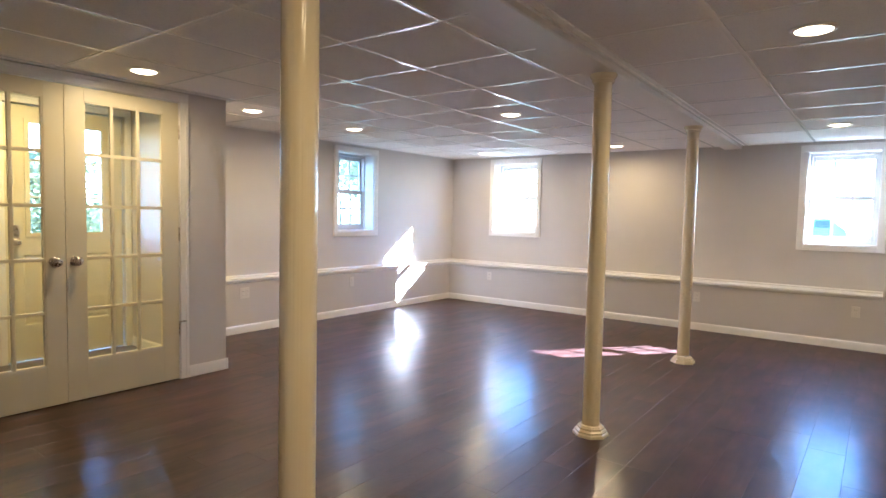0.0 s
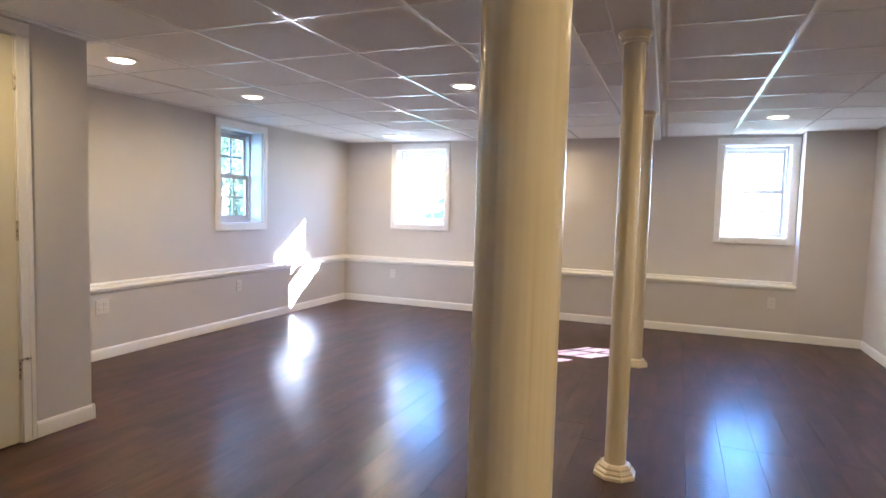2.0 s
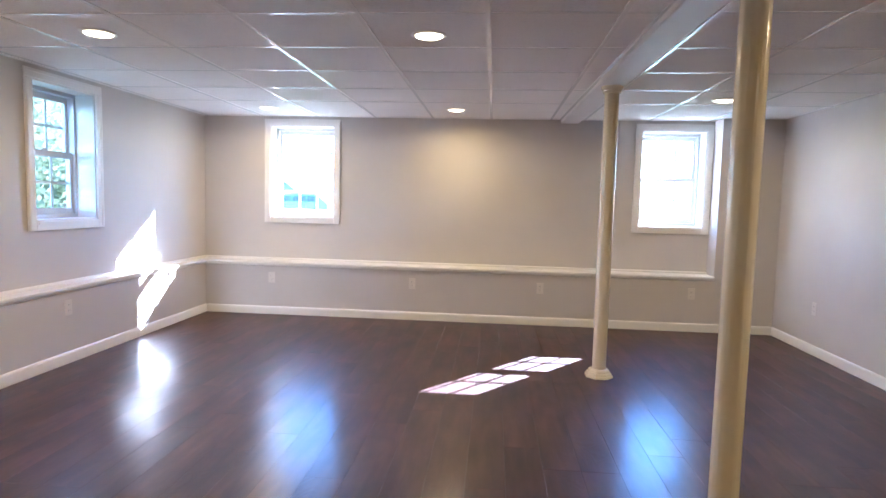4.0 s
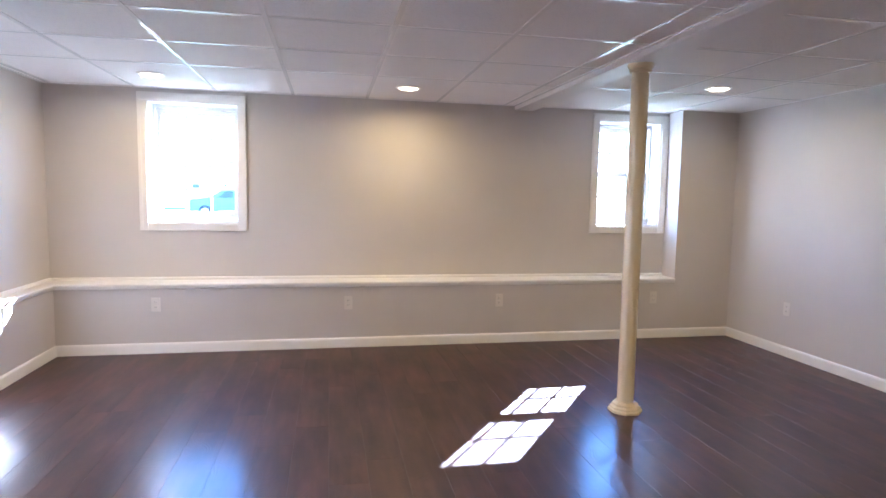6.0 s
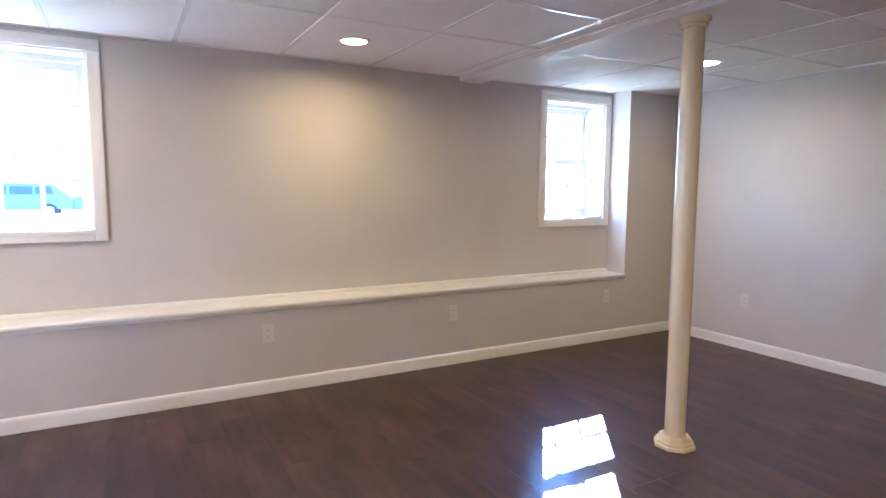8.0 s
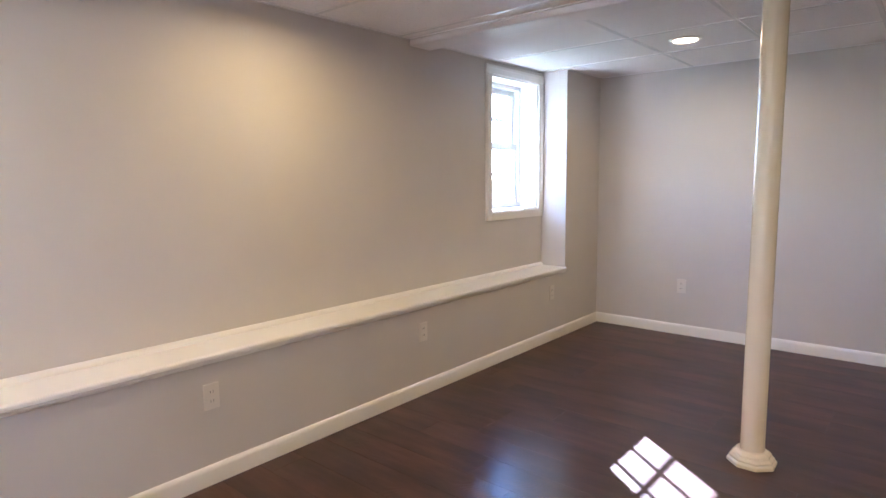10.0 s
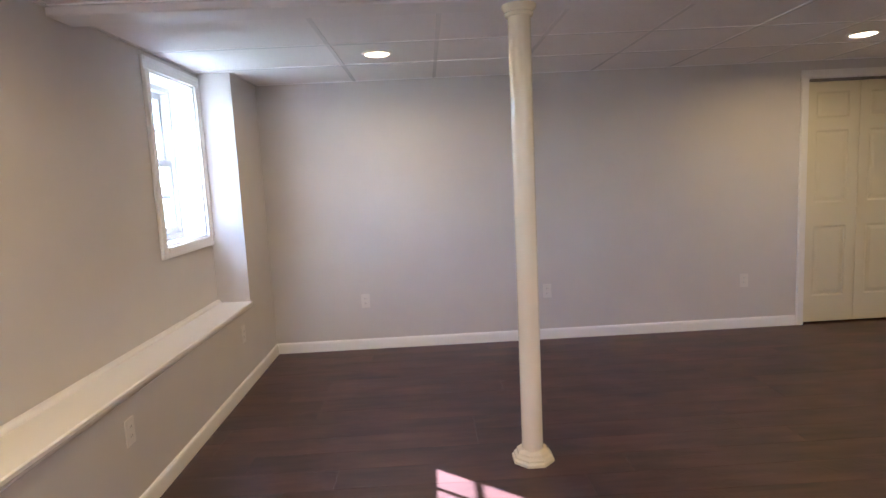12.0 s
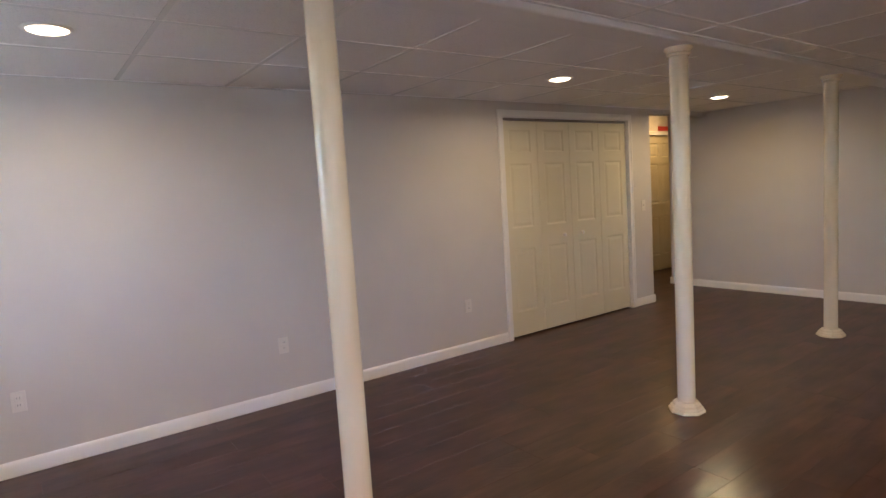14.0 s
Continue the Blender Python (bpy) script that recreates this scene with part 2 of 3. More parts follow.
def wall_cells(bm, axis, f0, f1, s0, s1, z0, z1, holes):
    """A wall slab between f0 and f1 across, s0..s1 along, with real holes (a, b, zlo, zhi) through it."""
    ss = sorted({s0, s1, *[h[0] for h in holes], *[h[1] for h in holes]})
    zs = sorted({z0, z1, *[h[2] for h in holes], *[h[3] for h in holes]})

    def solid(i, j):
        if not (0 <= i < len(ss) - 1 and 0 <= j < len(zs) - 1):
            return False
        s, z = (ss[i] + ss[i + 1]) / 2, (zs[j] + zs[j + 1]) / 2
        return not any(h[0] < s < h[1] and h[2] < z < h[3] for h in holes)

    cache = {}

    def v(f, s, z):
        k = (f, s, z)
        if k not in cache:
            cache[k] = bm.verts.new((f, s, z) if axis == "x" else (s, f, z))
        return cache[k]

    for i in range(len(ss) - 1):
        for j in range(len(zs) - 1):
            if not solid(i, j):
                continue
            a, b, c, d = ss[i], ss[i + 1], zs[j], zs[j + 1]
            for f in (f0, f1):
                bm.faces.new((v(f, a, c), v(f, b, c), v(f, b, d), v(f, a, d)))
            for di, dj, p, q in ((-1, 0, (a, c), (a, d)), (1, 0, (b, c), (b, d)), (0, -1, (a, c), (b, c)), (0, 1, (a, d), (b, d))):
                if not solid(i + di, j + dj):
                    bm.faces.new((v(f0, *p), v(f0, *q), v(f1, *q), v(f1, *p)))
    return bm


# ---- structure ----
# window openings inside the casings
WZ0, WZ1 = 1.053, 2.050
W1 = (-2.213, -1.565)      # along y, left wall
W2 = (-3.319, -2.603)      # along x, back wall
W3 = (0.662, 1.312)

structure("wall_back", wall_cells(bmesh.new(), "y", YU, YU + OUT, XU - OUT, XR + 0.15, -0.3, 2.9, [(*W2, WZ0, WZ1), (*W3, WZ0, WZ1)]),
          WALL, "greige painted upper back wall with two windows", "wall")
structure("wall_back_knee", boxed(XK, XRET, YK, YU - 0.002, -0.05, ZL - 0.028), WALL, "low greige painted knee wall under a white ledge", "wall")
structure("wall_back_pier", boxed(XRET, XR, YK, YU - 0.002, -0.05, ZC + 0.05), WALL, "full-height greige wall beside the window recess", "wall")
structure("wall_left", wall_cells(bmesh.new(), "x", XU, XU - OUT, YD - 0.10, YU, -0.3, 2.9, [(*W1, WZ0, WZ1)]),
          WALL, "greige painted upper side wall with one window", "wall")
structure("wall_left_knee", boxed(XU + 0.002, XK, YD, YU - 0.002, -0.05, ZL - 0.028), WALL, "low greige painted knee wall under a white ledge", "wall")
CL0, CL1, CLZ = -6.155, -4.376, 2.014      # closet opening
structure("wall_right", wall_cells(bmesh.new(), "x", XR, XR + 0.12, YWE, YU + OUT, -0.3, 2.9, [(CL0, CL1, -0.02, CLZ)]),
          WALL, "long greige painted wall with a closet opening", "wall")
FD0, FD1, FDZ = -6.438, -4.918, 2.072      # french door opening
structure("wall_french_door", wall_cells(bmesh.new(), "x", XD, XD - 0.115, YREAR, YD, -0.3, 2.9, [(FD0, FD1, -0.02, FDZ)]),
          WALL, "greige painted wall around the french doors", "wall")
structure("wall_return", boxed(XU, XD - 0.115, YD - 0.10, YD, -0.3, 2.9), WALL, "short greige return wall beside the vestibule", "wall")
structure("wall_rear", boxed(XD - 0.115, XRE, YREAR - 0.12, YREAR, -0.3, 2.9), WALL, "plain greige painted rear wall", "wall")
structure("wall_hall_inner", boxed(XRE - 0.12, XRE, YH, YREAR - 0.12, -0.3, 2.9), WALL, "greige hall wall", "wall")
HD0, HD1 = -9.06, -8.30
structure("wall_hall_far", wall_cells(bmesh.new(), "x", XH, XH + 0.12, YH, YWE, -0.3, 2.9, [(HD0, HD1, -0.02, 2.02)]), WALL, "warm-lit greige hall wall with a door", "wall")
structure("wall_hall_backing", boxed(XH + 0.12, XH + 0.2, HD0 - 0.2, HD1 + 0.2, -0.3, 2.9), WALL, "plain wall behind the hall door", "wall")
structure("wall_hall_end", boxed(XRE, XH + 0.12, YH - 0.12, YH, -0.3, 2.9), WALL, "plain greige end wall of the hall", "wall")
structure("wall_hall_side", boxed(XR + 0.12, XH + 0.12, YWE, YWE + 0.12, -0.3, 2.9), WALL, "plain greige side wall of the hall", "wall")
structure("wall_closet_back", boxed(XR + 0.7, XR + 0.8, YWE, CL1 + 0.4, -0.3, 2.9), WALL, "plain closet back wall", "wall")
structure("wall_closet_side", boxed(XR + 0.12, XR + 0.7, CL1 + 0.3, CL1 + 0.4, -0.3, 2.9), WALL, "plain closet side wall", "wall")
# vestibule shell
XE = -4.220
ED0, ED1, EDZ = -5.612, -4.692, 2.105
structure("wall_vestibule_outer", wall_cells(bmesh.new(), "x", XE, XE - 0.28, -6.80, YD - 0.10, -0.3, 2.9, [(ED0, ED1, 0.0, EDZ)]), WALL, "white vestibule wall around the outside door", "wall")
structure("wall_vestibule_side", boxed(XE, XD - 0.115, -6.80, -6.68, -0.3, 2.9), WALL, "plain vestibule side wall", "wall")

structure("ceiling_slab", boxed(XU - OUT, XH + 0.3, YH - 0.2, YU + OUT, 2.9, 3.0), BLOCK, "closed slab above the ceiling", "ceiling")
# unseen storey and roof, added to cast shade on the side trees
structure("shade_storey", boxed(XU - OUT, XH + 0.3, YH - 0.2, YU + OUT, 3.001, 6.2), SIDING, "unseen pale storey added above to shade the trees", "wall")
structure("shade_roof", extrude_profile(bmesh.new(), [(XU - OUT - 0.4, 6.201), ((XU + XH) / 2, 8.4), (XH + 0.7, 6.201)], "y", YH - 0.5, YU + OUT + 0.3), ROOFING, "unseen dark roof added above to shade the trees", "roof")
structure("hall_ceiling", boxed(XR + 0.12, XH, YH, YWE, 2.40, 2.44), TRIM, "plain white hall ceiling", "ceiling")
structure("hall_ceiling_header", boxed(XR, XR + 0.12, YREAR, YWE, 2.10, 2.9), WALL, "greige header over the hall opening", "wall")
structure("vestibule_ceiling", boxed(XE, XD - 0.115, -6.68, YD - 0.10, 2.30, 2.34), TRIM, "plain white vestibule ceiling", "ceiling")
structure("closet_ceiling", boxed(XR + 0.12, XR + 0.7, YWE + 0.12, CL1 + 0.3, 2.25, 2.29), TRIM, "plain closet ceiling", "ceiling")

# suspended ceiling: grid lines at a two-foot pitch
GX = [-0.285 - 0.622 * k for k in range(0, 7)] + [0.720, 1.320]
GX = sorted(x for x in GX if x > XU + 0.05)
GY = [-0.775 - 0.618 * k for k in range(0, 12)]
GY = sorted(y for y in GY if y > YREAR + 0.04)
BEAM0, BEAM1, BEAMZ = -0.090, 0.095, 2.110


def ceiling():
    bm = bmesh.new()
    rnd = random.Random(4)
    xs_l = [XU] + [x for x in GX if x < BEAM0] + [0.0]
    xs_r = [0.0] + [x for x in GX if x > BEAM1] + [XR]
    ys = [YREAR] + GY + [YU]
    for xs in (xs_l, xs_r):
        for xa, xb in zip(xs, xs[1:]):
            for ya, yb in zip(ys, ys[1:]):
                if xb <= XD + 0.01 and yb <= YD + 0.01:
                    continue
                d = rnd.uniform(-0.0012, 0.0012)
                z = ZC + 0.004 + d
                o = 0.010
                lo = [bm.verts.new(p) for p in ((xa + o, ya + o, z), (xb - o, ya + o, z), (xb - o, yb - o, z), (xa + o, yb - o, z))]
                hi = [bm.verts.new(p) for p in ((xa, ya, z + 0.012), (xb, ya, z + 0.012), (xb, yb, z + 0.012), (xa, yb, z + 0.012))]
                bm.faces.new(lo[::-1])
                for i in range(4):
                    bm.faces.new((lo[i], lo[(i + 1) % 4], hi[(i + 1) % 4], hi[i]))
                bm.faces.new(hi)
    bars = mesh_of("bars", grid_bars(), BAR)
    n = len(bm.faces)
    bm.from_mesh(bars)
    bpy.data.meshes.remove(bars)
    bm.faces.ensure_lookup_table()
    for f in bm.faces[n:]:
        f.material_index = 1
    me = bpy.data.meshes.new("ceiling")
    bm.to_mesh(me)
    bm.free()
    me.materials.append(TILE)
    me.materials.append(BAR)
    return tagged(new("ceiling", me), "white textured lay-in tiles in a white metal grid", "ceiling", kind="structure")


def grid_bars():
    bm = bmesh.new()
    h = 0.012
    for x in GX:
        y0 = YREAR if x > XD else YD
        if abs(x) > 0.2:
            box(bm, x - h, x + h, y0, YU, ZC, ZC + 0.010)
    for y in GY:
        x0 = XU if y > YD else XD
        for a, b in ((x0, 0.0), (0.001, XR)):
            cuts = [a] + [x for x in GX if a < x < b] + [b]
            for p, q in zip(cuts, cuts[1:]):
                box(bm, p + (h if p in GX else 0), q - (h if q in GX else 0), y - h, y + h, ZC + 0.0008, ZC + 0.010)
    # wall angle round the edges
    w = 0.020
    for x0, x1, y0, y1 in ((XU, XRET, YU - w, YU), (XR - w, XR, YREAR, YK), (XU, XU + w, YD, YU - w), (XD, XD + w, YREAR, YD), (XRET, XR - w, YK - w, YK)):
        box(bm, x0, x1, y0, y1, ZC - 0.002, ZC + 0.010)
    return bm


ceiling()
SKEW = Matrix(((1, -0.021, 0, -0.021 * 4.0), (0, 1, 0, 0), (0, 0, 1, 0), (0, 0, 0, 1)))   # the beam runs slightly askew


def skewed(bm):
    bm.transform(SKEW)
    return bm


structure("ceiling_beam", skewed(extrude_profile(bmesh.new(), [(BEAM0, ZC + 0.05), (BEAM0, BEAMZ + 0.006), (BEAM0 + 0.006, BEAMZ), (BEAM1 - 0.006, BEAMZ), (BEAM1, BEAMZ + 0.006), (BEAM1, ZC + 0.05)], "y", YREAR, YU)),
          BEAMPAINT, "shallow boxed beam painted off-white along the ceiling", "beam")
bm = bmesh.new()
for xa, xb in ((BEAM0 - 0.018, BEAM0), (BEAM1, BEAM1 + 0.018), (0.138, 0.162)):
    box(bm, xa, xb, YREAR, YU, ZC - 0.002, ZC + 0.010)
structure("beam_trim", skewed(bm), BAR, "white edge angle along the boxed beam", "trim")

structure("floor", boxed(XU - OUT, XH + 0.3, YH - 0.2, YU + OUT, -0.30, -0.013), SEAM, "dark hand-scraped wood plank floor", "floor")
structure("vestibule_floor", boxed(XE, XD - 0.02, -6.68, YD - 0.10, -0.012, 0.004), VESTFLOOR, "dull brown vestibule floor", "floor")


# ---- baseboards, ledges, casings ----
def base_profile(h=0.086, t=0.014):
    return [(0, 0), (t, 0), (t, h - 0.022), (t - 0.002, h - 0.012), (t - 0.006, h - 0.004), (t - 0.010, h), (0, h)]


def baseboard(axis, face, sign, a, b):
    bm = extrude_profile(bmesh.new(), [(face + sign * (p[0] - 0.001), p[1] + 0.001) for p in base_profile()], axis, a, b)
    return structure("baseboard", bm, TRIM, "white painted wooden baseboard along the floor", "baseboard", True)


baseboard("x", YK, -1, XK + 0.014, XR - 0.014)
baseboard("y", XK, 1, YD + 0.014, YK)
baseboard("y", XR, -1, CL1 + 0.062, YK)
baseboard("y", XR, -1, YWE - 0.014, CL0 - 0.062)
baseboard("y", XD, 1, FD1 + 0.070, YD + 0.014)
baseboard("y", XD, 1, YREAR + 0.014, FD0 - 0.070)
baseboard("x", YREAR, 1, XD, XRE + 0.014)
baseboard("x", YWE, -1, XR - 0.014, XH)
baseboard("y", XH, -1, HD1 + 0.062, YWE - 0.014)
baseboard("x", YD, 1, XK, XD + 0.014)
baseboard("x", YD - 0.10, -1, XE, XD - 0.115)
baseboard("y", XRE, 1, YH, YREAR)


def ledge(axis, back, front, sign, a, b, top):
    f = front + sign * 0.018
    pts = [(back, top), (f - sign * 0.006, top), (f, top - 0.006), (f, top - 0.020), (f - sign * 0.006, top - 0.026), (f - sign * 0.016, top - 0.027), (back, top - 0.027)]
    return structure("ledge", extrude_profile(bmesh.new(), pts, axis, a, b), TRIM, "white painted wooden ledge capping the knee wall", "ledge", True)


def ledge_moulding(axis, back, sign, a, b, z, r=0.024):
    """A quarter-round strip in the corner between the ledge and the wall above it."""
    pts = [(back, z)] + [(back + sign * (r * math.cos(k * math.pi / 12)), z + r * math.sin(k * math.pi / 12)) for k in range(7)]
    if (sign < 0) == (axis == "x"):
        pts = pts[::-1]
    return structure("ledge_moulding", extrude_profile(bmesh.new(), pts, axis, a, b), TRIM, "white quarter-round strip along the back of the ledge", "trim")


ledge_moulding("x", YU - 0.0012, -1, XU + 0.027, XRET - 0.002, ZL + 0.0003)
ledge_moulding("y", XU + 0.0012, 1, YD + 0.002, YU - 0.003, ZL + 0.0018)
ledge("x", YU - 0.001, YK, -1, XK, XRET - 0.001, ZL)
ledge("y", XU + 0.001, XK, 1, YD + 0.001, YU - 0.002, ZL + 0.0015)
for axis, front, sign, a, b in (("x", YK, -1, XK + 0.012, XRET), ("y", XK, 1, YD, YK - 0.012)):
    z = ZL - 0.027
    pts = [(front, z), (front + sign * 0.011, z), (front + sign * 0.010, z - 0.008), (front + sign * 0.005, z - 0.014), (front, z - 0.016)]
    structure("ledge_moulding", extrude_profile(bmesh.new(), pts, axis, a, b), TRIM, "thin white moulding under the ledge", "trim", True)


def casing_ring(root, w, z0, z1, width, mat, y0=-0.018, y1=-0.001, bottom=True):
    """Boards round an opening that spans -w..w; the face stands proud towards -y."""
    def board(a, b, c, d, name):
        bm = boxed(a, b, y0, y1, c, d, bevel=0.004)
        part(name, bm, mat, root)
        if b - a > d - c:
            inner = boxed(a + 0.012, b - 0.012, y0 - 0.005, y0 + 0.001, (c + d) / 2 + 0.006, d - 0.005, bevel=0.002)
        else:
            s = -1 if a < 0 else 1
            xa, xb = sorted(((a + b) / 2 + s * 0.006, (a if s < 0 else b) - s * 0.005))
            inner = boxed(xa, xb, y0 - 0.005, y0 + 0.001, c + 0.012, d - 0.012, bevel=0.002)
        part(name + "_bead", inner, mat, root)
    board(-w - width, -w, z0 - (width if bottom else 0), z1, "casing_side")
    board(w, w + width, z0 - (width if bottom else 0), z1, "casing_side")
    board(-w - width, w + width, z1 + 0.0005, z1 + width, "casing_head")
    if bottom:
        board(-w + 0.0005, w - 0.0005, z0 - width, z0, "casing_apron")


def window(number, m, width, label):
    """A white double-hung window: local x along the wall, y towards the outside, origin at the opening's foot centre."""
    root = thing(f"window_{number}", label, "window", m, kind="structure")
    w, h = width / 2, WZ1 - WZ0
    casing_ring(root, w, 0, h, 0.067, TRIM)
    depth = OUT - 0.02
    t = 0.010
    for name, d in (("jamb", (-w, -w + t, 0, depth, 0, h)), ("jamb", (w - t, w, 0, depth, 0, h)), ("jamb_head", (-w + t, w - t, 0, depth, h - t, h)), ("stool", (-w + t, w - t, 0, depth, 0, t))):
        part(name, boxed(*d, bevel=0.001), TRIM, root)
    w -= t
    gy = 0.175
    # outer vinyl frame
    f = bmesh.new()
    for d in ((-w, -w + 0.022, gy - 0.02, gy + 0.062, t, h - t), (w - 0.022, w, gy - 0.02, gy + 0.062, t, h - t), (-w + 0.022, w - 0.022, gy - 0.02, gy + 0.062, h - t - 0.03, h - t), (-w + 0.022, w - 0.022, gy - 0.02, gy + 0.062, t, t + 0.03)):
        box(f, *d, bevel=0.002)
    part("window_frame", f, VINYL, root)
    iw = w - 0.022
    zlo, zhi, mid = t + 0.03, h - t - 0.03, 0.50
    for name, a, b, y in (("lower_sash", zlo, mid + 0.024, gy), ("upper_sash", mid - 0.024, zhi, gy + 0.034)):
        s = 0.030
        bm = bmesh.new()
        for d in ((-iw, -iw + s, y, y + 0.030, a, b), (iw - s, iw, y, y + 0.030, a, b), (-iw + s, iw - s, y, y + 0.030, a, a + 0.044), (-iw + s, iw - s, y, y + 0.030, b - 0.044, b)):
            box(bm, *d, bevel=0.002)
        sash = part(name, bm, VINYL, root)
        pane = part("pane", boxed(-iw + s - 0.004, iw - s + 0.004, y + 0.013, y + 0.017, a + 0.040, b - 0.040), GLASS, sash)
        pane.visible_shadow = False
        gw = (iw - s) * 2 / 3
        for k in (1, 2):
            x = -iw + s + gw * k
            part("grille_bar", boxed(x - 0.011, x + 0.011, y + 0.019, y + 0.027, a + 0.044, b - 0.044), GRILLE, sash)
        zz = (a + b) / 2
        part("grille_bar", boxed(-iw + s, iw - s, y + 0.0192, y + 0.0268, zz - 0.011, zz + 0.011), GRILLE, sash)
    lock = boxed(-0.028, 0.028, gy + 0.002, gy + 0.026, mid + 0.024, mid + 0.034, bevel=0.003)
    box(lock, -0.006, 0.030, gy + 0.004, gy + 0.014, mid + 0.034, mid + 0.042, bevel=0.002)
    part("sash_lock", lock, VINYL, root)
    return root


window(1, pose(XU, sum(W1) / 2, WZ0, 0, 0, 90), W1[1] - W1[0], "white double-hung window with trees outside, deep reveal")
window(2, pose(sum(W2) / 2, YU, WZ0), W2[1] - W2[0], "white double-hung window facing the bright street")
window(3, pose(sum(W3) / 2, YU, WZ0), W3[1] - W3[0], "white double-hung window beside the recess end")


# ---- doors ----
def knob(parent, x, y, z, side, mat, r=0.028):
    """A round knob with its rose; side -1 looks towards -y."""
    bm = lathe(bmesh.new(), [(0.032, 0), (0.032, 0.004), (0.026, 0.009), (0.012, 0.011), (0.011, 0.030), (0.020, 0.036), (r, 0.048), (r * 0.98, 0.058), (r * 0.7, 0.066), (0.008, 0.069)], 24)
    bm.transform(Matrix.Translation((x, y, z)) @ (Matrix.Rotation(radians(90), 4, "X") if side < 0 else Matrix.Rotation(radians(-90), 4, "X")))
    return part("knob", bm, mat, parent, "satin nickel round knob", True)


def hinge(parent, x, y, z, mat, stop=False):
    bm = lathe(bmesh.new(), [(0.003, z - 0.052), (0.007, z - 0.047), (0.007, z + 0.047), (0.003, z + 0.052)], 10, (x, y))
    box(bm, x - 0.014, x + 0.014, y + 0.004, y + 0.009, z - 0.044, z + 0.044)
    if stop:
        box(bm, x - 0.012, x + 0.045, y - 0.020, y - 0.010, z + 0.050, z + 0.062, bevel=0.003)
    return part("hinge", bm, mat, parent, "satin nickel hinge", True)


def french_leaf(root, x0, x1, height, knob_x, hinge_x):
    """A fifteen-light glazed door leaf. Faces -y; thickness 0.035."""
    leaf_bm = bmesh.new()
    y0, y1 = 0.0, 0.035
    st, top, bot = 0.115, 0.092, 0.266
    a, b, c, d = x0 + st, x1 - st, bot, height - top
    for dims in ((x0, a, y0, y1, 0.006, height), (b, x1, y0, y1, 0.006, height), (a, b, y0, y1, 0.006, c), (a, b, y0, y1, d, height)):
        box(leaf_bm, *dims, bevel=0.0015)
    leaf = part("door_leaf", leaf_bm, DOORPAINT, root)
    m = 0.011
    xs = [a + (b - a) * k / 3 for k in range(4)]
    zs = [c + (d - c) * k / 5 for k in range(6)]
    for x in xs[1:3]:
        part("muntin", boxed(x - m, x + m, y0 + 0.004, y1 - 0.004, c, d, bevel=0.004), DOORPAINT, leaf)
    for z in zs[1:5]:
        part("muntin", boxed(a, b, y0 + 0.0048, y1 - 0.0048, z - m, z + m, bevel=0.004), DOORPAINT, leaf)
    for p, q in zip(xs, xs[1:]):
        for r, s in zip(zs, zs[1:]):
            pane = part("pane", boxed(p, q, 0.0155, 0.0195, r, s), GLASS, leaf)
            pane.visible_shadow = False
    bead = bmesh.new()
    for dims in ((a - 0.001, a + 0.009, c, d), (b - 0.009, b + 0.001, c, d), (a, b, c - 0.001, c + 0.009), (a, b, d - 0.009, d + 0.001)):
        box(bead, dims[0], dims[1], y0 + 0.003, y1 - 0.003, dims[2], dims[3])
    part("glazing_bead", bead, DOORPAINT, leaf)
    knob(leaf, knob_x, y0, 0.933, -1, NICKEL)
    for z in (1.85, 1.10, 0.385):
        hinge(leaf, hinge_x, y0 - 0.003, z, NICKEL, stop=z < 0.5)


# local x runs along +y of the room, local y away from it
fm = pose(XD, (FD0 + FD1) / 2, 0, 0, 0, 90)
fr = thing("door_french", "pair of closed white fifteen-pane french doors", "door", fm, kind="structure")
hw = (FD1 - FD0) / 2
casing_ring(fr, hw, 0, FDZ, 0.066, TRIM, bottom=False)
jm = bmesh.new()
for d in ((-hw, -hw + 0.004, 0, 0.115, 0, FDZ), (hw - 0.004, hw, 0, 0.115, 0, FDZ), (-hw + 0.004, hw - 0.004, 0, 0.115, FDZ - 0.004, FDZ)):
    box(jm, *d)
part("door_jamb", jm, TRIM, fr)
french_leaf(fr, 0.0015, hw - 0.006, 2.062, 0.054, hw - 0.003)
french_leaf(fr, -hw + 0.006, -0.0015, 2.062, -0.066, -hw + 0.003)


def raised_panel(parent, x0, x1, z0, z1, y, mat):
    """A recessed field with a raised centre, on a face that looks to -y."""
    bm = bmesh.new()
    rings = [(0.0, 0.0), (0.012, 0.006), (0.018, 0.006), (0.045, 0.001)]
    prev = None
    for o, dy in rings:
        r = [bm.verts.new(p) for p in ((x0 + o, y + dy, z0 + o), (x1 - o, y + dy, z0 + o), (x1 - o, y + dy, z1 - o), (x0 + o, y + dy, z1 - o))]
        if prev:
            for i in range(4):
                bm.faces.new((prev[i], prev[(i + 1) % 4], r[(i + 1) % 4], r[i]))
        prev = r
    bm.faces.new(prev)
    back = [bm.verts.new(p) for p in ((x0, y + 0.012, z0), (x1, y + 0.012, z0), (x1, y + 0.012, z1), (x0, y + 0.012, z1))]
    bm.faces.new(back[::-1])
    bm.verts.ensure_lookup_table()
    first = bm.verts[0:4]
    for i in range(4):
        bm.faces.new((first[i], back[i], back[(i + 1) % 4], first[(i + 1) % 4]))
    return part("panel", bm, mat, parent)


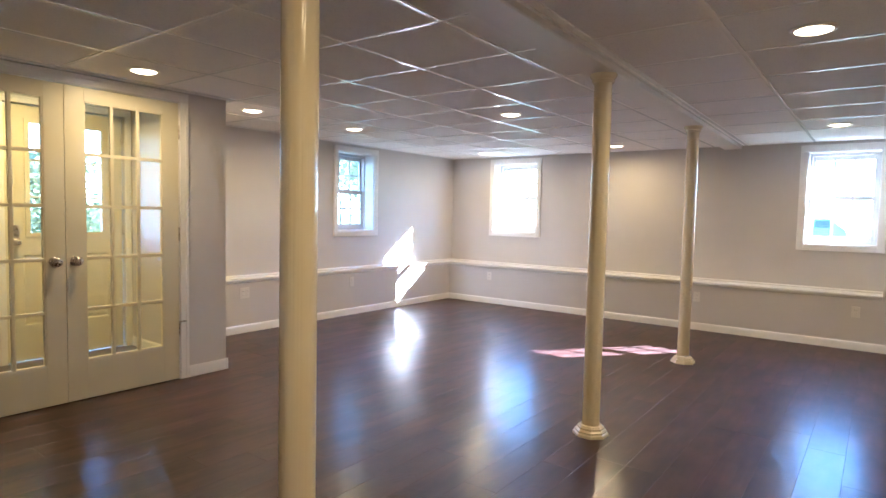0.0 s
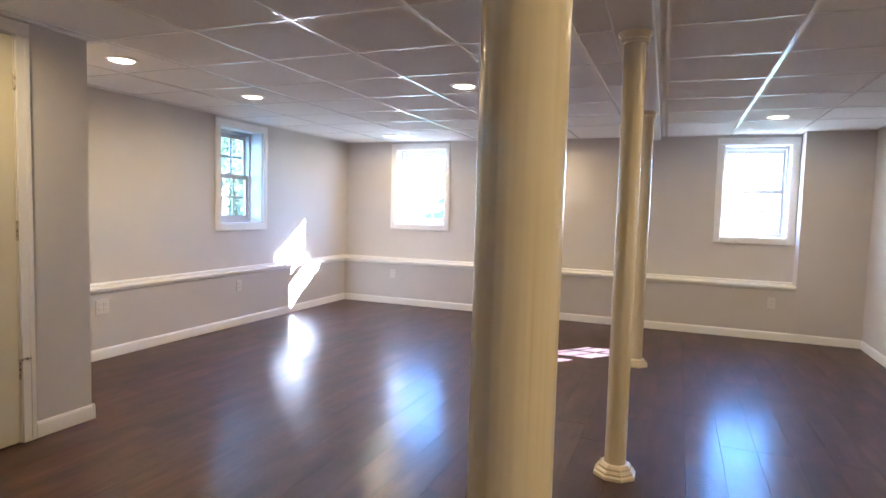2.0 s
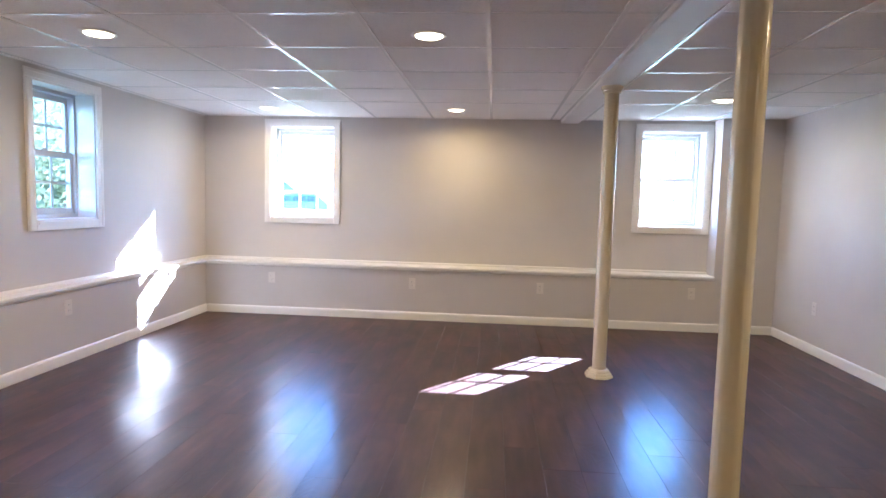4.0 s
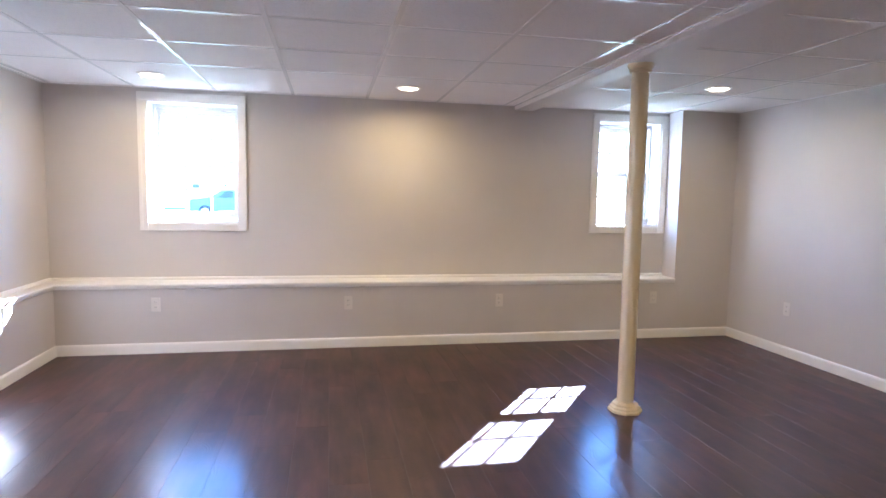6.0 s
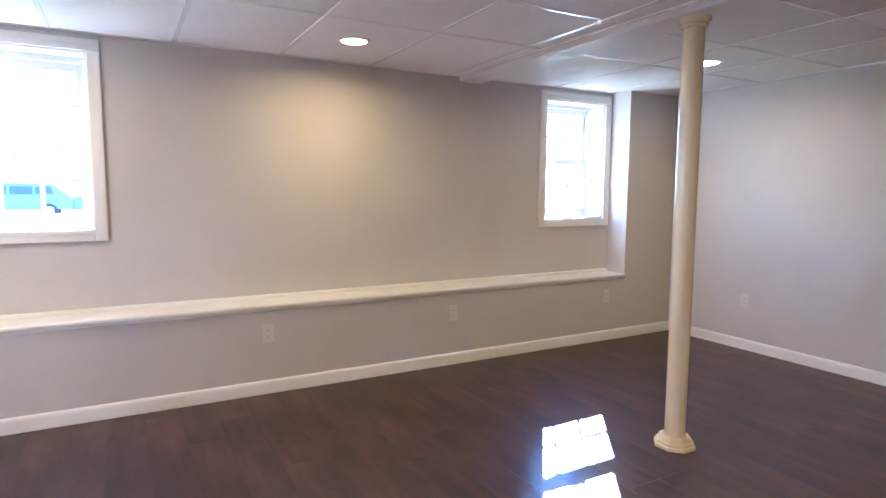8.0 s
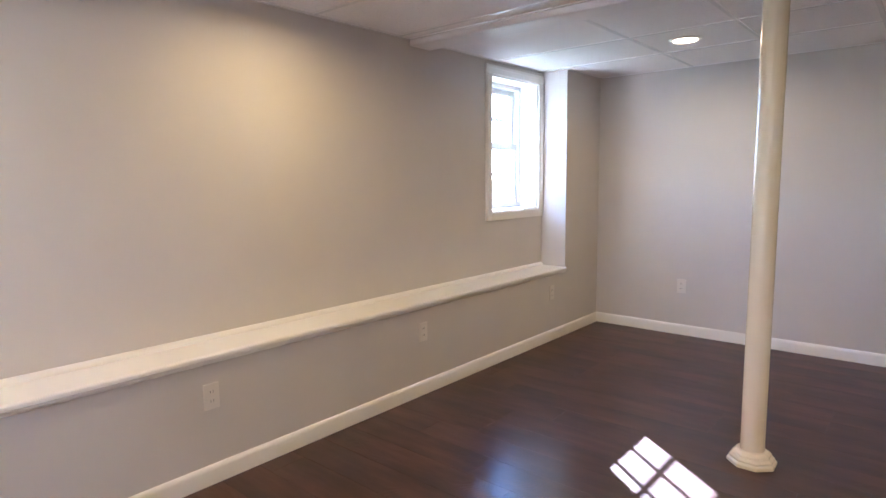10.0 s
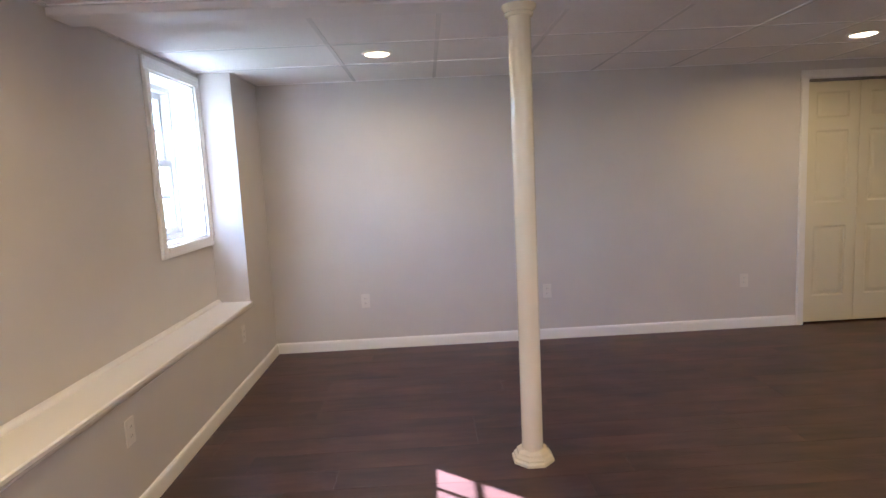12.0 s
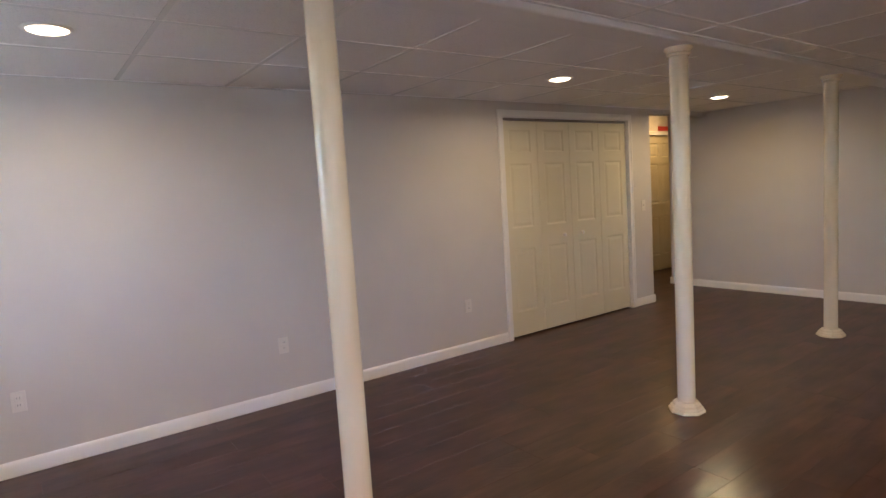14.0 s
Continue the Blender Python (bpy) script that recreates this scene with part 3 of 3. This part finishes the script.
def panelled_leaf(name, root, x0, x1, z0, z1, y0, cols, rows, mat):
    """A panelled leaf: cols and rows are the spans of the sunk panels."""
    bm = wall_cells(bmesh.new(), "y", y0, y0 + 0.033, x0, x1, z0, z1, [(a, b, c, d) for a, b in cols for c, d in rows])
    leaf = part(name, bm, mat, root)
    for a, b in cols:
        for c, d in rows:
            raised_panel(leaf, a, b, c, d, y0 + 0.001, mat)
    return leaf


# closet bifolds: local x runs along -y of the room, local y away from it
cm = pose(XR, (CL0 + CL1) / 2, 0, 0, 0, -90)
cl = thing("door_closet", "closed white four-leaf bifold closet doors with raised panels", "door", cm, kind="structure")
hw = (CL1 - CL0) / 2
casing_ring(cl, hw, 0, CLZ, 0.060, TRIM, bottom=False)
jm = bmesh.new()
for d in ((-hw, -hw + 0.004, 0, 0.115, 0, CLZ), (hw - 0.004, hw, 0, 0.115, 0, CLZ), (-hw + 0.004, hw - 0.004, 0, 0.115, CLZ - 0.004, CLZ)):
    box(jm, *d)
part("door_jamb", jm, TRIM, cl)
# the track's dark colour stands in for shade in the head gap
part("bifold_track", boxed(-hw + 0.005, hw - 0.005, 0.020, 0.055, CLZ - 0.024, CLZ - 0.0045), SLOT, cl, "bifold track coloured dark as the shaded gap above the doors")
lw = (2 * hw - 0.012) / 4
ROWS = [(0.235, 0.820), (1.015, 1.600), (1.700, 1.905)]
for k in range(4):
    x0 = -hw + 0.006 + k * lw
    leaf = panelled_leaf("bifold_leaf", cl, x0 + 0.002, x0 + lw - 0.002, 0.015, CLZ - 0.030, 0.022, [(x0 + 0.085, x0 + lw - 0.085)], ROWS, DOORPAINT)
    if k in (1, 2):
        kb = lathe(bmesh.new(), [(0.012, 0), (0.010, 0.010), (0.018, 0.018), (0.019, 0.026), (0.010, 0.032)], 16)
        kb.transform(Matrix.Translation((x0 + (lw * 0.70 if k == 1 else lw * 0.30), 0.022, 0.900)) @ Matrix.Rotation(radians(90), 4, "X"))
        part("knob", kb, TRIM, leaf, "small white knob", True)

# hall door
hm = pose(XH, (HD0 + HD1) / 2, 0, 0, 0, -90)
hd = thing("door_hall", "closed white six-panel door at the hall", "door", hm, kind="structure")
hw = (HD1 - HD0) / 2
casing_ring(hd, hw, 0, 2.02, 0.060, TRIM, bottom=False)
lf = panelled_leaf("door_leaf", hd, -hw + 0.004, hw - 0.004, 0.010, 2.014, 0.012, [(-hw + 0.11, -0.05), (0.05, hw - 0.11)], ROWS, DOORPAINT)
knob(lf, hw - 0.065, 0.012, 0.90, -1, NICKEL)
tagged(part("red_sign", boxed(XH - 0.02, XH - 0.002, -8.93, -8.63, 2.086, 2.150, bevel=0.003), RED), "small plain red plate above the hall door", "sign")

# dark overhang above the outside door, added to block sky light into the vestibule
structure("sky_blocker", extrude_profile(bmesh.new(), [(XE - 0.29, 2.52), (XE - 0.29, 2.40), (XE - 1.75, 2.20), (XE - 1.80, 2.22), (XE - 1.80, 2.30)], "y", -6.60, -3.90), BARK, "dark overhang added to block sky light at the outside door", "porch roof")

# outside door
om = pose(XE, (ED0 + ED1) / 2, 0, 0, 0, 90)
od = thing("door_outside", "closed white outside door with a glazed upper half", "door", om, kind="structure")
hw = (ED1 - ED0) / 2
casing_ring(od, hw, 0, EDZ, 0.055, TRIM, bottom=False)
gx, gz0, gz1 = 0.280, 1.058, 1.960
low = [(-0.33, -0.03, 0.30, 0.88), (0.03, 0.33, 0.30, 0.88)]
leaf = part("door_leaf", wall_cells(bmesh.new(), "y", 0.030, 0.072, -hw + 0.012, hw - 0.012, 0.010, EDZ - 0.008, [(-gx, gx, gz0, gz1), *low]), DOORPAINT, od)
for d in low:
    raised_panel(leaf, *d, 0.031, DOORPAINT)
pane = part("pane", boxed(-gx, gx, 0.048, 0.052, gz0, gz1), GLASS, leaf)
pane.visible_shadow = False
lip = bmesh.new()
for d in ((-gx - 0.03, -gx + 0.006, gz0 - 0.03, gz1 + 0.03), (gx - 0.006, gx + 0.03, gz0 - 0.03, gz1 + 0.03), (-gx, gx, gz0 - 0.03, gz0 + 0.006), (-gx, gx, gz1 - 0.006, gz1 + 0.03)):
    box(lip, d[0], d[1], 0.022, 0.034, d[2], d[3], bevel=0.003)
part("glazing_frame", lip, DOORPAINT, leaf)
for k in (1, 2):
    z = gz0 + (gz1 - gz0) * k / 3
    part("grille_bar", boxed(-gx, gx, 0.0402, 0.0458, z - 0.008, z + 0.008), GRILLE, leaf)
for z in (1.90, 1.08, 0.29):
    hinge(leaf, hw - 0.010, 0.026, z, NICKEL)
part("lock_plate", boxed(-0.405, -0.355, 0.020, 0.031, 0.97, 1.13, bevel=0.004), NICKEL, leaf, "satin nickel lock plate")
knob(leaf, -0.380, 0.021, 0.99, -1, NICKEL, 0.024)


# ---- posts under the beam ----
def post(m):
    root = thing("support_post", "round cream-white post with an octagonal foot under the beam", "post", m, "posts under the beam")
    top = BEAMZ - 0.001
    sh = bmesh.new()
    n, r = 44, 0.0505
    lathe(sh, [(r, 0.040), (r, top - 0.030)], n)
    part("shaft", sh, POSTPAINT, root, "", True)
    ft = bmesh.new()
    lathe(ft, [(0.104, 0.0), (0.104, 0.014), (0.098, 0.020), (0.094, 0.021), (0.094, 0.030), (0.085, 0.038), (0.081, 0.039), (0.079, 0.050), (0.068, 0.060), (0.062, 0.062), (0.054, 0.062)], 8, start=math.pi / 8)
    part("foot", ft, POSTPAINT, root)
    cp = bmesh.new()
    lathe(cp, [(0.053, top - 0.050), (0.060, top - 0.048), (0.065, top - 0.036), (0.061, top - 0.030), (0.068, top - 0.022), (0.076, top - 0.012), (0.077, top), (0.055, top)], 32)
    part("capital", cp, POSTPAINT, root, "", True)
    return root


p = post(pose(-0.038, -1.738, 0))
copy_thing(p, pose(0.010, -3.944, 0, 0, 0, 45))
copy_thing(p, pose(0.067, -6.178, 0, 0, 0, 180))


# ---- recessed lamps ----
def can_light(m):
    root = thing("recessed_light", "round white recessed ceiling light, switched on", "ceiling light", m, "recessed ceiling lights")
    ring = lathe(bmesh.new(), [(0.074, -0.001), (0.077, -0.005), (0.088, -0.004), (0.095, 0.0), (0.095, 0.003), (0.074, 0.003)], 36)
    part("trim_ring", ring, TRIM, root, "", True)
    lens = lathe(bmesh.new(), [(0.076, 0.0005), (0.071, -0.006), (0.052, -0.012), (0.025, -0.0150), (0.002, -0.0155)], 36)
    part("lens", lens, LENS, root, "glowing lens", True)
    return root


LAMPS = [(0.996, -1.030), (1.045, -4.110), (1.183, -6.556), (-1.225, -2.888), (-1.244, -0.382), (-3.062, -2.929), (-3.107, -0.374), (-3.052, -4.151), (-2.415, -5.384)]
first = None
for x, y in LAMPS:
    m = pose(x, y, ZC - 0.001)
    if first is None:
        first = can_light(m)
    else:
        copy_thing(first, m)


def lamp(x, y, z, watts, colour, size=0.13):
    li = bpy.data.lights.new("lamp", "AREA")
    li.shape, li.size, li.energy, li.color, li.spread = "DISK", size, watts, colour, radians(172)
    ob = new("lamp", li)
    ob.location = (x, y, z)
    return ob


for x, y in LAMPS:
    lamp(x, y, ZC - 0.021, LAMP_WATTS * (0.9 if y < -5 and x < 0 else 1.25 if y < -5 else 1.0), LAMP_COLOUR)
# two lamps assumed out of view, added to warm the vestibule and the hall
lamp(-3.55, -5.55, 2.27, 0.85, (1.0, 0.64, 0.17), 0.2)
lamp(2.85, -8.3, 2.37, 0.27, (1.0, 0.54, 0.11), 0.2)
for x, y, z in ((-3.55, -5.55, 2.299), (2.85, -8.3, 2.399)):
    dome = thing("ceiling_lamp", "assumed round flush ceiling lamp out of view, switched on", "ceiling light", pose(x, y, z))
    part("lens", lathe(bmesh.new(), [(0.13, 0), (0.13, -0.006), (0.10, -0.016), (0.002, -0.020)], 32), LENS, dome, "glowing lens", True)


# ---- outlets ----
def outlet(m, wide=0.070, label="white duplex outlet with its wall plate"):
    root = thing("outlet", label, "outlet", m, "wall outlets")
    part("plate", boxed(-wide / 2, wide / 2, -0.006, 0.0, -0.057, 0.057, bevel=0.003), PLASTIC, root)
    for cx in ((0,) if wide < 0.1 else (-0.023, 0.023)):
        for s in (-1, 1):
            r = part("receptacle", boxed(cx - 0.017, cx + 0.017, -0.008, -0.004, s * 0.020 - 0.014, s * 0.020 + 0.014, bevel=0.002), PLASTIC, root)
            sl = bmesh.new()
            for dx in (-0.006, 0.006):
                box(sl, cx + dx - 0.0012, cx + dx + 0.0012, -0.0086, -0.0078, s * 0.020 - 0.004, s * 0.020 + 0.006)
            part("slot", sl, SLOT, r)
    return root


out = outlet(pose(-3.221, YK, 0.400))
for x in (-1.690, -0.350, 1.172):
    copy_thing(out, pose(x, YK, 0.388))
copy_thing(out, pose(XK, -2.064, 0.415, 0, 0, 90))
outlet(pose(XK, -3.609, 0.420, 0, 0, 90), 0.115, "white double outlet plate on the knee wall")
for y in (-0.746, -2.237, -3.878):
    copy_thing(out, pose(XR, y, 0.405, 0, 0, -90))


sw = thing("light_switch", "white light switch beside the closet casing", "switch", pose(XR, -6.400, 1.10, 0, 0, -90))
part("plate", boxed(-0.035, 0.035, -0.006, 0.0, -0.057, 0.057, bevel=0.003), PLASTIC, sw)
part("toggle", boxed(-0.005, 0.005, -0.016, -0.004, -0.004, 0.012, bevel=0.002), PLASTIC, sw)


# ---- outdoors ----
def outdoors():
    bm = bmesh.new()
    # one ground sheet that dips under the house footprint
    xs = [-400, -150, -60, -30, -18, -12, -8, -6, -4.60, -4.45, 0, 3.3, 3.6, 5, 8, 14, 30, 60, 150, 400]
    ys = [-400, -150, -60, -30, -18, -12, -10.5, -7, -5.9, -4.7, -3, 0.505, 0.515, 2, 4, 8, 14, 20, 30, 60, 150, 400]

    def height(x, y):
        if -4.5 <= x <= 3.4 and -10.4 <= y <= 0.51:
            return -0.6
        side = 0.55 if y > -3.5 else -0.06
        far = min(1, max(0, (max(abs(x + 0.5) - 4.5, y - 0.6, -y - 10.5)) / 7))
        return side * (1 - far) - 0.02 * far
    grid = [[bm.verts.new((x, y, height(x, y))) for y in ys] for x in xs]
    for i in range(len(xs) - 1):
        for j in range(len(ys) - 1):
            bm.faces.new((grid[i][j], grid[i + 1][j], grid[i + 1][j + 1], grid[i][j + 1]))
    structure("ground", bm, GROUND, "green lawn around the house reaching the horizon", "ground")
    road = bmesh.new()
    box(road, -60, 60, 24, 34, -0.10, 0.0)
    structure("road", road, ASPHALT, "grey sunlit asphalt road in front of the house", "road")


outdoors()


def tree(m, seed, height, spread):
    small = height < 3
    rnd = random.Random(seed)
    root = thing("shrub" if small else "tree", "leafy green shrub beside the house" if small else "broad-leaved green tree in sunlight beside the house", "shrub" if small else "tree", m, "shrubs beside the house" if small else "trees beside the house")
    bm = bmesh.new()
    k = min(1, height / 6)
    lathe(bm, [(0.22 * k, -0.4), (0.16 * k, 0.5 * k), (0.13 * k, height * 0.4), (0.07 * k, height * 0.75), (0.02 * k, height * 0.97)], 10)
    tips = []
    for k in range(11):
        z = height * rnd.uniform(0.22, 0.85)
        a = rnd.uniform(0, 6.283)
        ln = spread * rnd.uniform(0.5, 1.0) * (1.1 - 0.6 * z / height)
        d = Vector((math.cos(a), math.sin(a), 0.45)).normalized()
        lim = lathe(bmesh.new(), [(0.05, 0), (0.03, ln * 0.5), (0.008, ln)], 6)
        lim.transform(Matrix.Translation((0, 0, z)) @ d.to_track_quat("Z", "Y").to_matrix().to_4x4())
        tmp = bpy.data.meshes.new("limb")
        lim.to_mesh(tmp)
        lim.free()
        bm.from_mesh(tmp)
        bpy.data.meshes.remove(tmp)
        for q in (0.5, 0.75, 1.0):
            tips.append(Vector((0, 0, z)) + d * ln * q)
    part("trunk", bm, BARK, root, "", True)
    verts, faces = [], []
    for tip in tips:
        for _ in range(84 if small else 190):
            c = tip + Vector([rnd.gauss(0, spread * 0.17) for _ in range(3)])
            u = Vector([rnd.uniform(-1, 1) for _ in range(3)]).normalized()
            v = u.orthogonal().normalized()
            s = rnd.uniform(0.035, 0.085)
            n = len(verts)
            verts += [c - u * s, c + v * s * 0.5, c + u * s, c - v * s * 0.5]
            faces.append((n, n + 1, n + 2, n + 3))
    me = bpy.data.meshes.new("crown")
    me.from_pydata(verts, [], faces)
    me.materials.append(LEAF)
    ob = new("crown", me)
    ob.parent = root
    return root


for k, (x, y) in enumerate(((-9.3, -4.6), (-9.7, -5.7), (-9.1, -3.6), (-8.7, 4.6), (-9.6, 6.0), (-9.4, 7.4))):
    tree(pose(x, y, 0.0), 30 + k, 2.1, 1.1)
for k, (x, y, tall, wide) in enumerate(((-10.5, 5.2, 6.5, 2.4), (-12.0, 7.4, 8.0, 2.8), (-13.5, 10.0, 8.0, 3.0), (-15.5, 7.0, 10.0, 3.4), (-10.0, -5.2, 6.5, 2.6), (-13.5, -3.2, 9.0, 3.2), (-12.0, -7.5, 8.0, 3.0), (-16.5, -6.0, 10.0, 3.4))):
    tree(pose(x, y, 0.1), 1 + k, tall, wide)


def car(m):
    root = thing("parked_car", "teal parked estate car on the sunlit road", "car", m)
    pts = [(-2.25, 0.35), (-2.3, 0.75), (-2.1, 0.92), (-1.2, 1.0), (-0.55, 1.45), (0.3, 1.52), (1.55, 1.48), (2.1, 1.0), (2.25, 0.9), (2.28, 0.4)]
    bm = bmesh.new()
    r = [[bm.verts.new((x, s * (0.86 if z < 1.05 else 0.66), z)) for x, z in pts] for s in (-1, 1)]
    n = len(pts)
    for i in range(n):
        bm.faces.new((r[0][i], r[0][(i + 1) % n], r[1][(i + 1) % n], r[1][i]))
    bm.faces.new(r[0])
    bm.faces.new(r[1][::-1])
    bmesh.ops.bevel(bm, geom=bm.edges[:], offset=0.05, segments=2, affect="EDGES")
    part("body", bm, CARPAINT, root, "", True)
    for a, b in ((-0.85, -0.05), (0.05, 0.85), (0.95, 1.60)):
        w = bmesh.new()
        q = [w.verts.new(p) for p in ((a, -0.868, 1.03), (b, -0.868, 1.03), (min(b, 1.5), -0.735, 1.38), (max(a, -0.40), -0.735, 1.38))]
        w.faces.new(q)
        g = bmesh.ops.extrude_face_region(w, geom=w.faces[:])
        bmesh.ops.translate(w, verts=[v for v in g["geom"] if isinstance(v, bmesh.types.BMVert)], vec=(0, 0.03, 0))
        part("side_window", w, CARGLASS, root)
    for x in (-1.4, 1.4):
        for y in (-0.80, 0.80):
            w = lathe(bmesh.new(), [(0.20, -0.1), (0.32, -0.09), (0.33, 0), (0.32, 0.09), (0.20, 0.1)], 24)
            w.transform(Matrix.Translation((x, y, 0.33)) @ Matrix.Rotation(radians(90), 4, "X"))
            wheel = part("wheel", w, RUBBER, root, "black tyre", True)
            rim = lathe(bmesh.new(), [(0.19, -0.105), (0.17, -0.11), (0.05, -0.09), (0.05, 0.09), (0.17, 0.11), (0.19, 0.105)], 20)
            rim.transform(Matrix.Translation((x, y, 0.33)) @ Matrix.Rotation(radians(90), 4, "X"))
            part("rim", rim, NICKEL, wheel)
    return root


car(pose(-6.6, 27.0, 0.0))
car(pose(-2.2, 27.3, 0.0))
car(pose(-13.2, 29.5, 0.0))


def house(m):
    root = thing("neighbour_house", "pale sided single-storey house with a gabled porch across the road", "house", m)
    panes = ((3.40, 1.53, 0.62, 0.46), (4.67, 1.69, 0.36, 0.32), (5.70, 1.76, 0.32, 0.28))
    part("wall", wall_cells(bmesh.new(), "y", 0, 0.2, -7, 7, -0.3, 3.4, [(x - w / 2, x + w / 2, z, z + h) for x, z, w, h in panes]), SIDING, root)
    part("side_wall", boxed(-7, 7, 0.9, 8, -0.3, 3.4), SIDING, root)
    part("roof", extrude_profile(bmesh.new(), [(-0.5, 3.4), (4.0, 5.8), (8.5, 3.4)], "x", -7.4, 7.4), ROOFING, root)
    for x, z, w, h in panes:
        f = bmesh.new()
        for a, b, c, d in ((x - w / 2, x - w / 2 + 0.05, z, z + h), (x + w / 2 - 0.05, x + w / 2, z, z + h), (x - w / 2 + 0.05, x + w / 2 - 0.05, z, z + 0.05), (x - w / 2 + 0.05, x + w / 2 - 0.05, z + h - 0.05, z + h)):
            box(f, a, b, -0.02, 0.1, c, d)
        frame_ob = part("window", f, VINYL, root)
        part("pane", boxed(x - w / 2 + 0.04, x + w / 2 - 0.04, 0.10, 0.13, z + 0.04, z + h - 0.04), CARGLASS, frame_ob)
    px = -4.1
    part("porch_roof", extrude_profile(bmesh.new(), [(px - 1.2, 1.80), (px, 2.70), (px + 1.2, 1.80)], "y", -1.5, -0.01), ROOFING, root)
    part("porch_beam", boxed(px - 1.1, px + 1.1, -1.4, -1.26, 1.62, 1.795, bevel=0.01), VINYL, root)
    for x in (px - 1.0, px + 1.0):
        part("porch_post", boxed(x - 0.07, x + 0.07, -1.4, -1.26, -0.1, 1.615, bevel=0.01), VINYL, root)
    return root


house(pose(-16.0, 46.0, 0.0))


# ---- floor planks ----
def planks():
    rnd = random.Random(11)
    base = bpy.data.objects["floor"]
    cache = {}
    g, t = 0.0004, 0.012

    def mesh(w, l):
        k = (round(w, 3), round(l, 3))
        if k not in cache:
            bm = bmesh.new()
            c = 0.0005
            lo = [bm.verts.new((sx * (w / 2 - g), sy * (l / 2 - g), -t)) for sx, sy in ((-1, -1), (1, -1), (1, 1), (-1, 1))]
            md = [bm.verts.new((sx * (w / 2 - g), sy * (l / 2 - g), -c * 0.7)) for sx, sy in ((-1, -1), (1, -1), (1, 1), (-1, 1))]
            hi = [bm.verts.new((sx * (w / 2 - g - c), sy * (l / 2 - g - c), 0)) for sx, sy in ((-1, -1), (1, -1), (1, 1), (-1, 1))]
            for a, b in ((lo, md), (md, hi)):
                for i in range(4):
                    bm.faces.new((a[i], a[(i + 1) % 4], b[(i + 1) % 4], b[i]))
            bm.faces.new(hi)
            cache[k] = mesh_of("plank", bm, PLANK)
        return cache[k]

    W, L = 0.182, 1.38
    x = 1.06 - W * 60
    i = 0
    while x < XH:
        xa, xb = x, x + W
        x += W
        i += 1
        if xb <= XK + 0.01 or xa >= XH - 0.01:
            continue
        y0, y1 = YREAR, YK
        if (xa + xb) / 2 < XD - 0.03:
            y0 = YD
        if (xa + xb) / 2 > XR:
            y0, y1 = YH, YWE
        if xb > XR and xa < XR:
            y0, y1 = YREAR, YK
        elif xa >= XRE - W and xa >= XR:
            y0 = YH
        elif xa >= XR:
            y0 = YREAR
        xa, xb = max(xa, XK), min(xb, XH)
        y = y0 - rnd.choice((0.0, 0.23, 0.46, 0.69, 0.92, 1.15))
        while y < y1:
            a, b = max(y, y0), min(y + L, y1)
            if b - a > 0.03:
                ob = new("plank", mesh(xb - xa, b - a))
                ob.parent = base
                ob.location = ((xa + xb) / 2, (a + b) / 2, 0)
            y += L


planks()
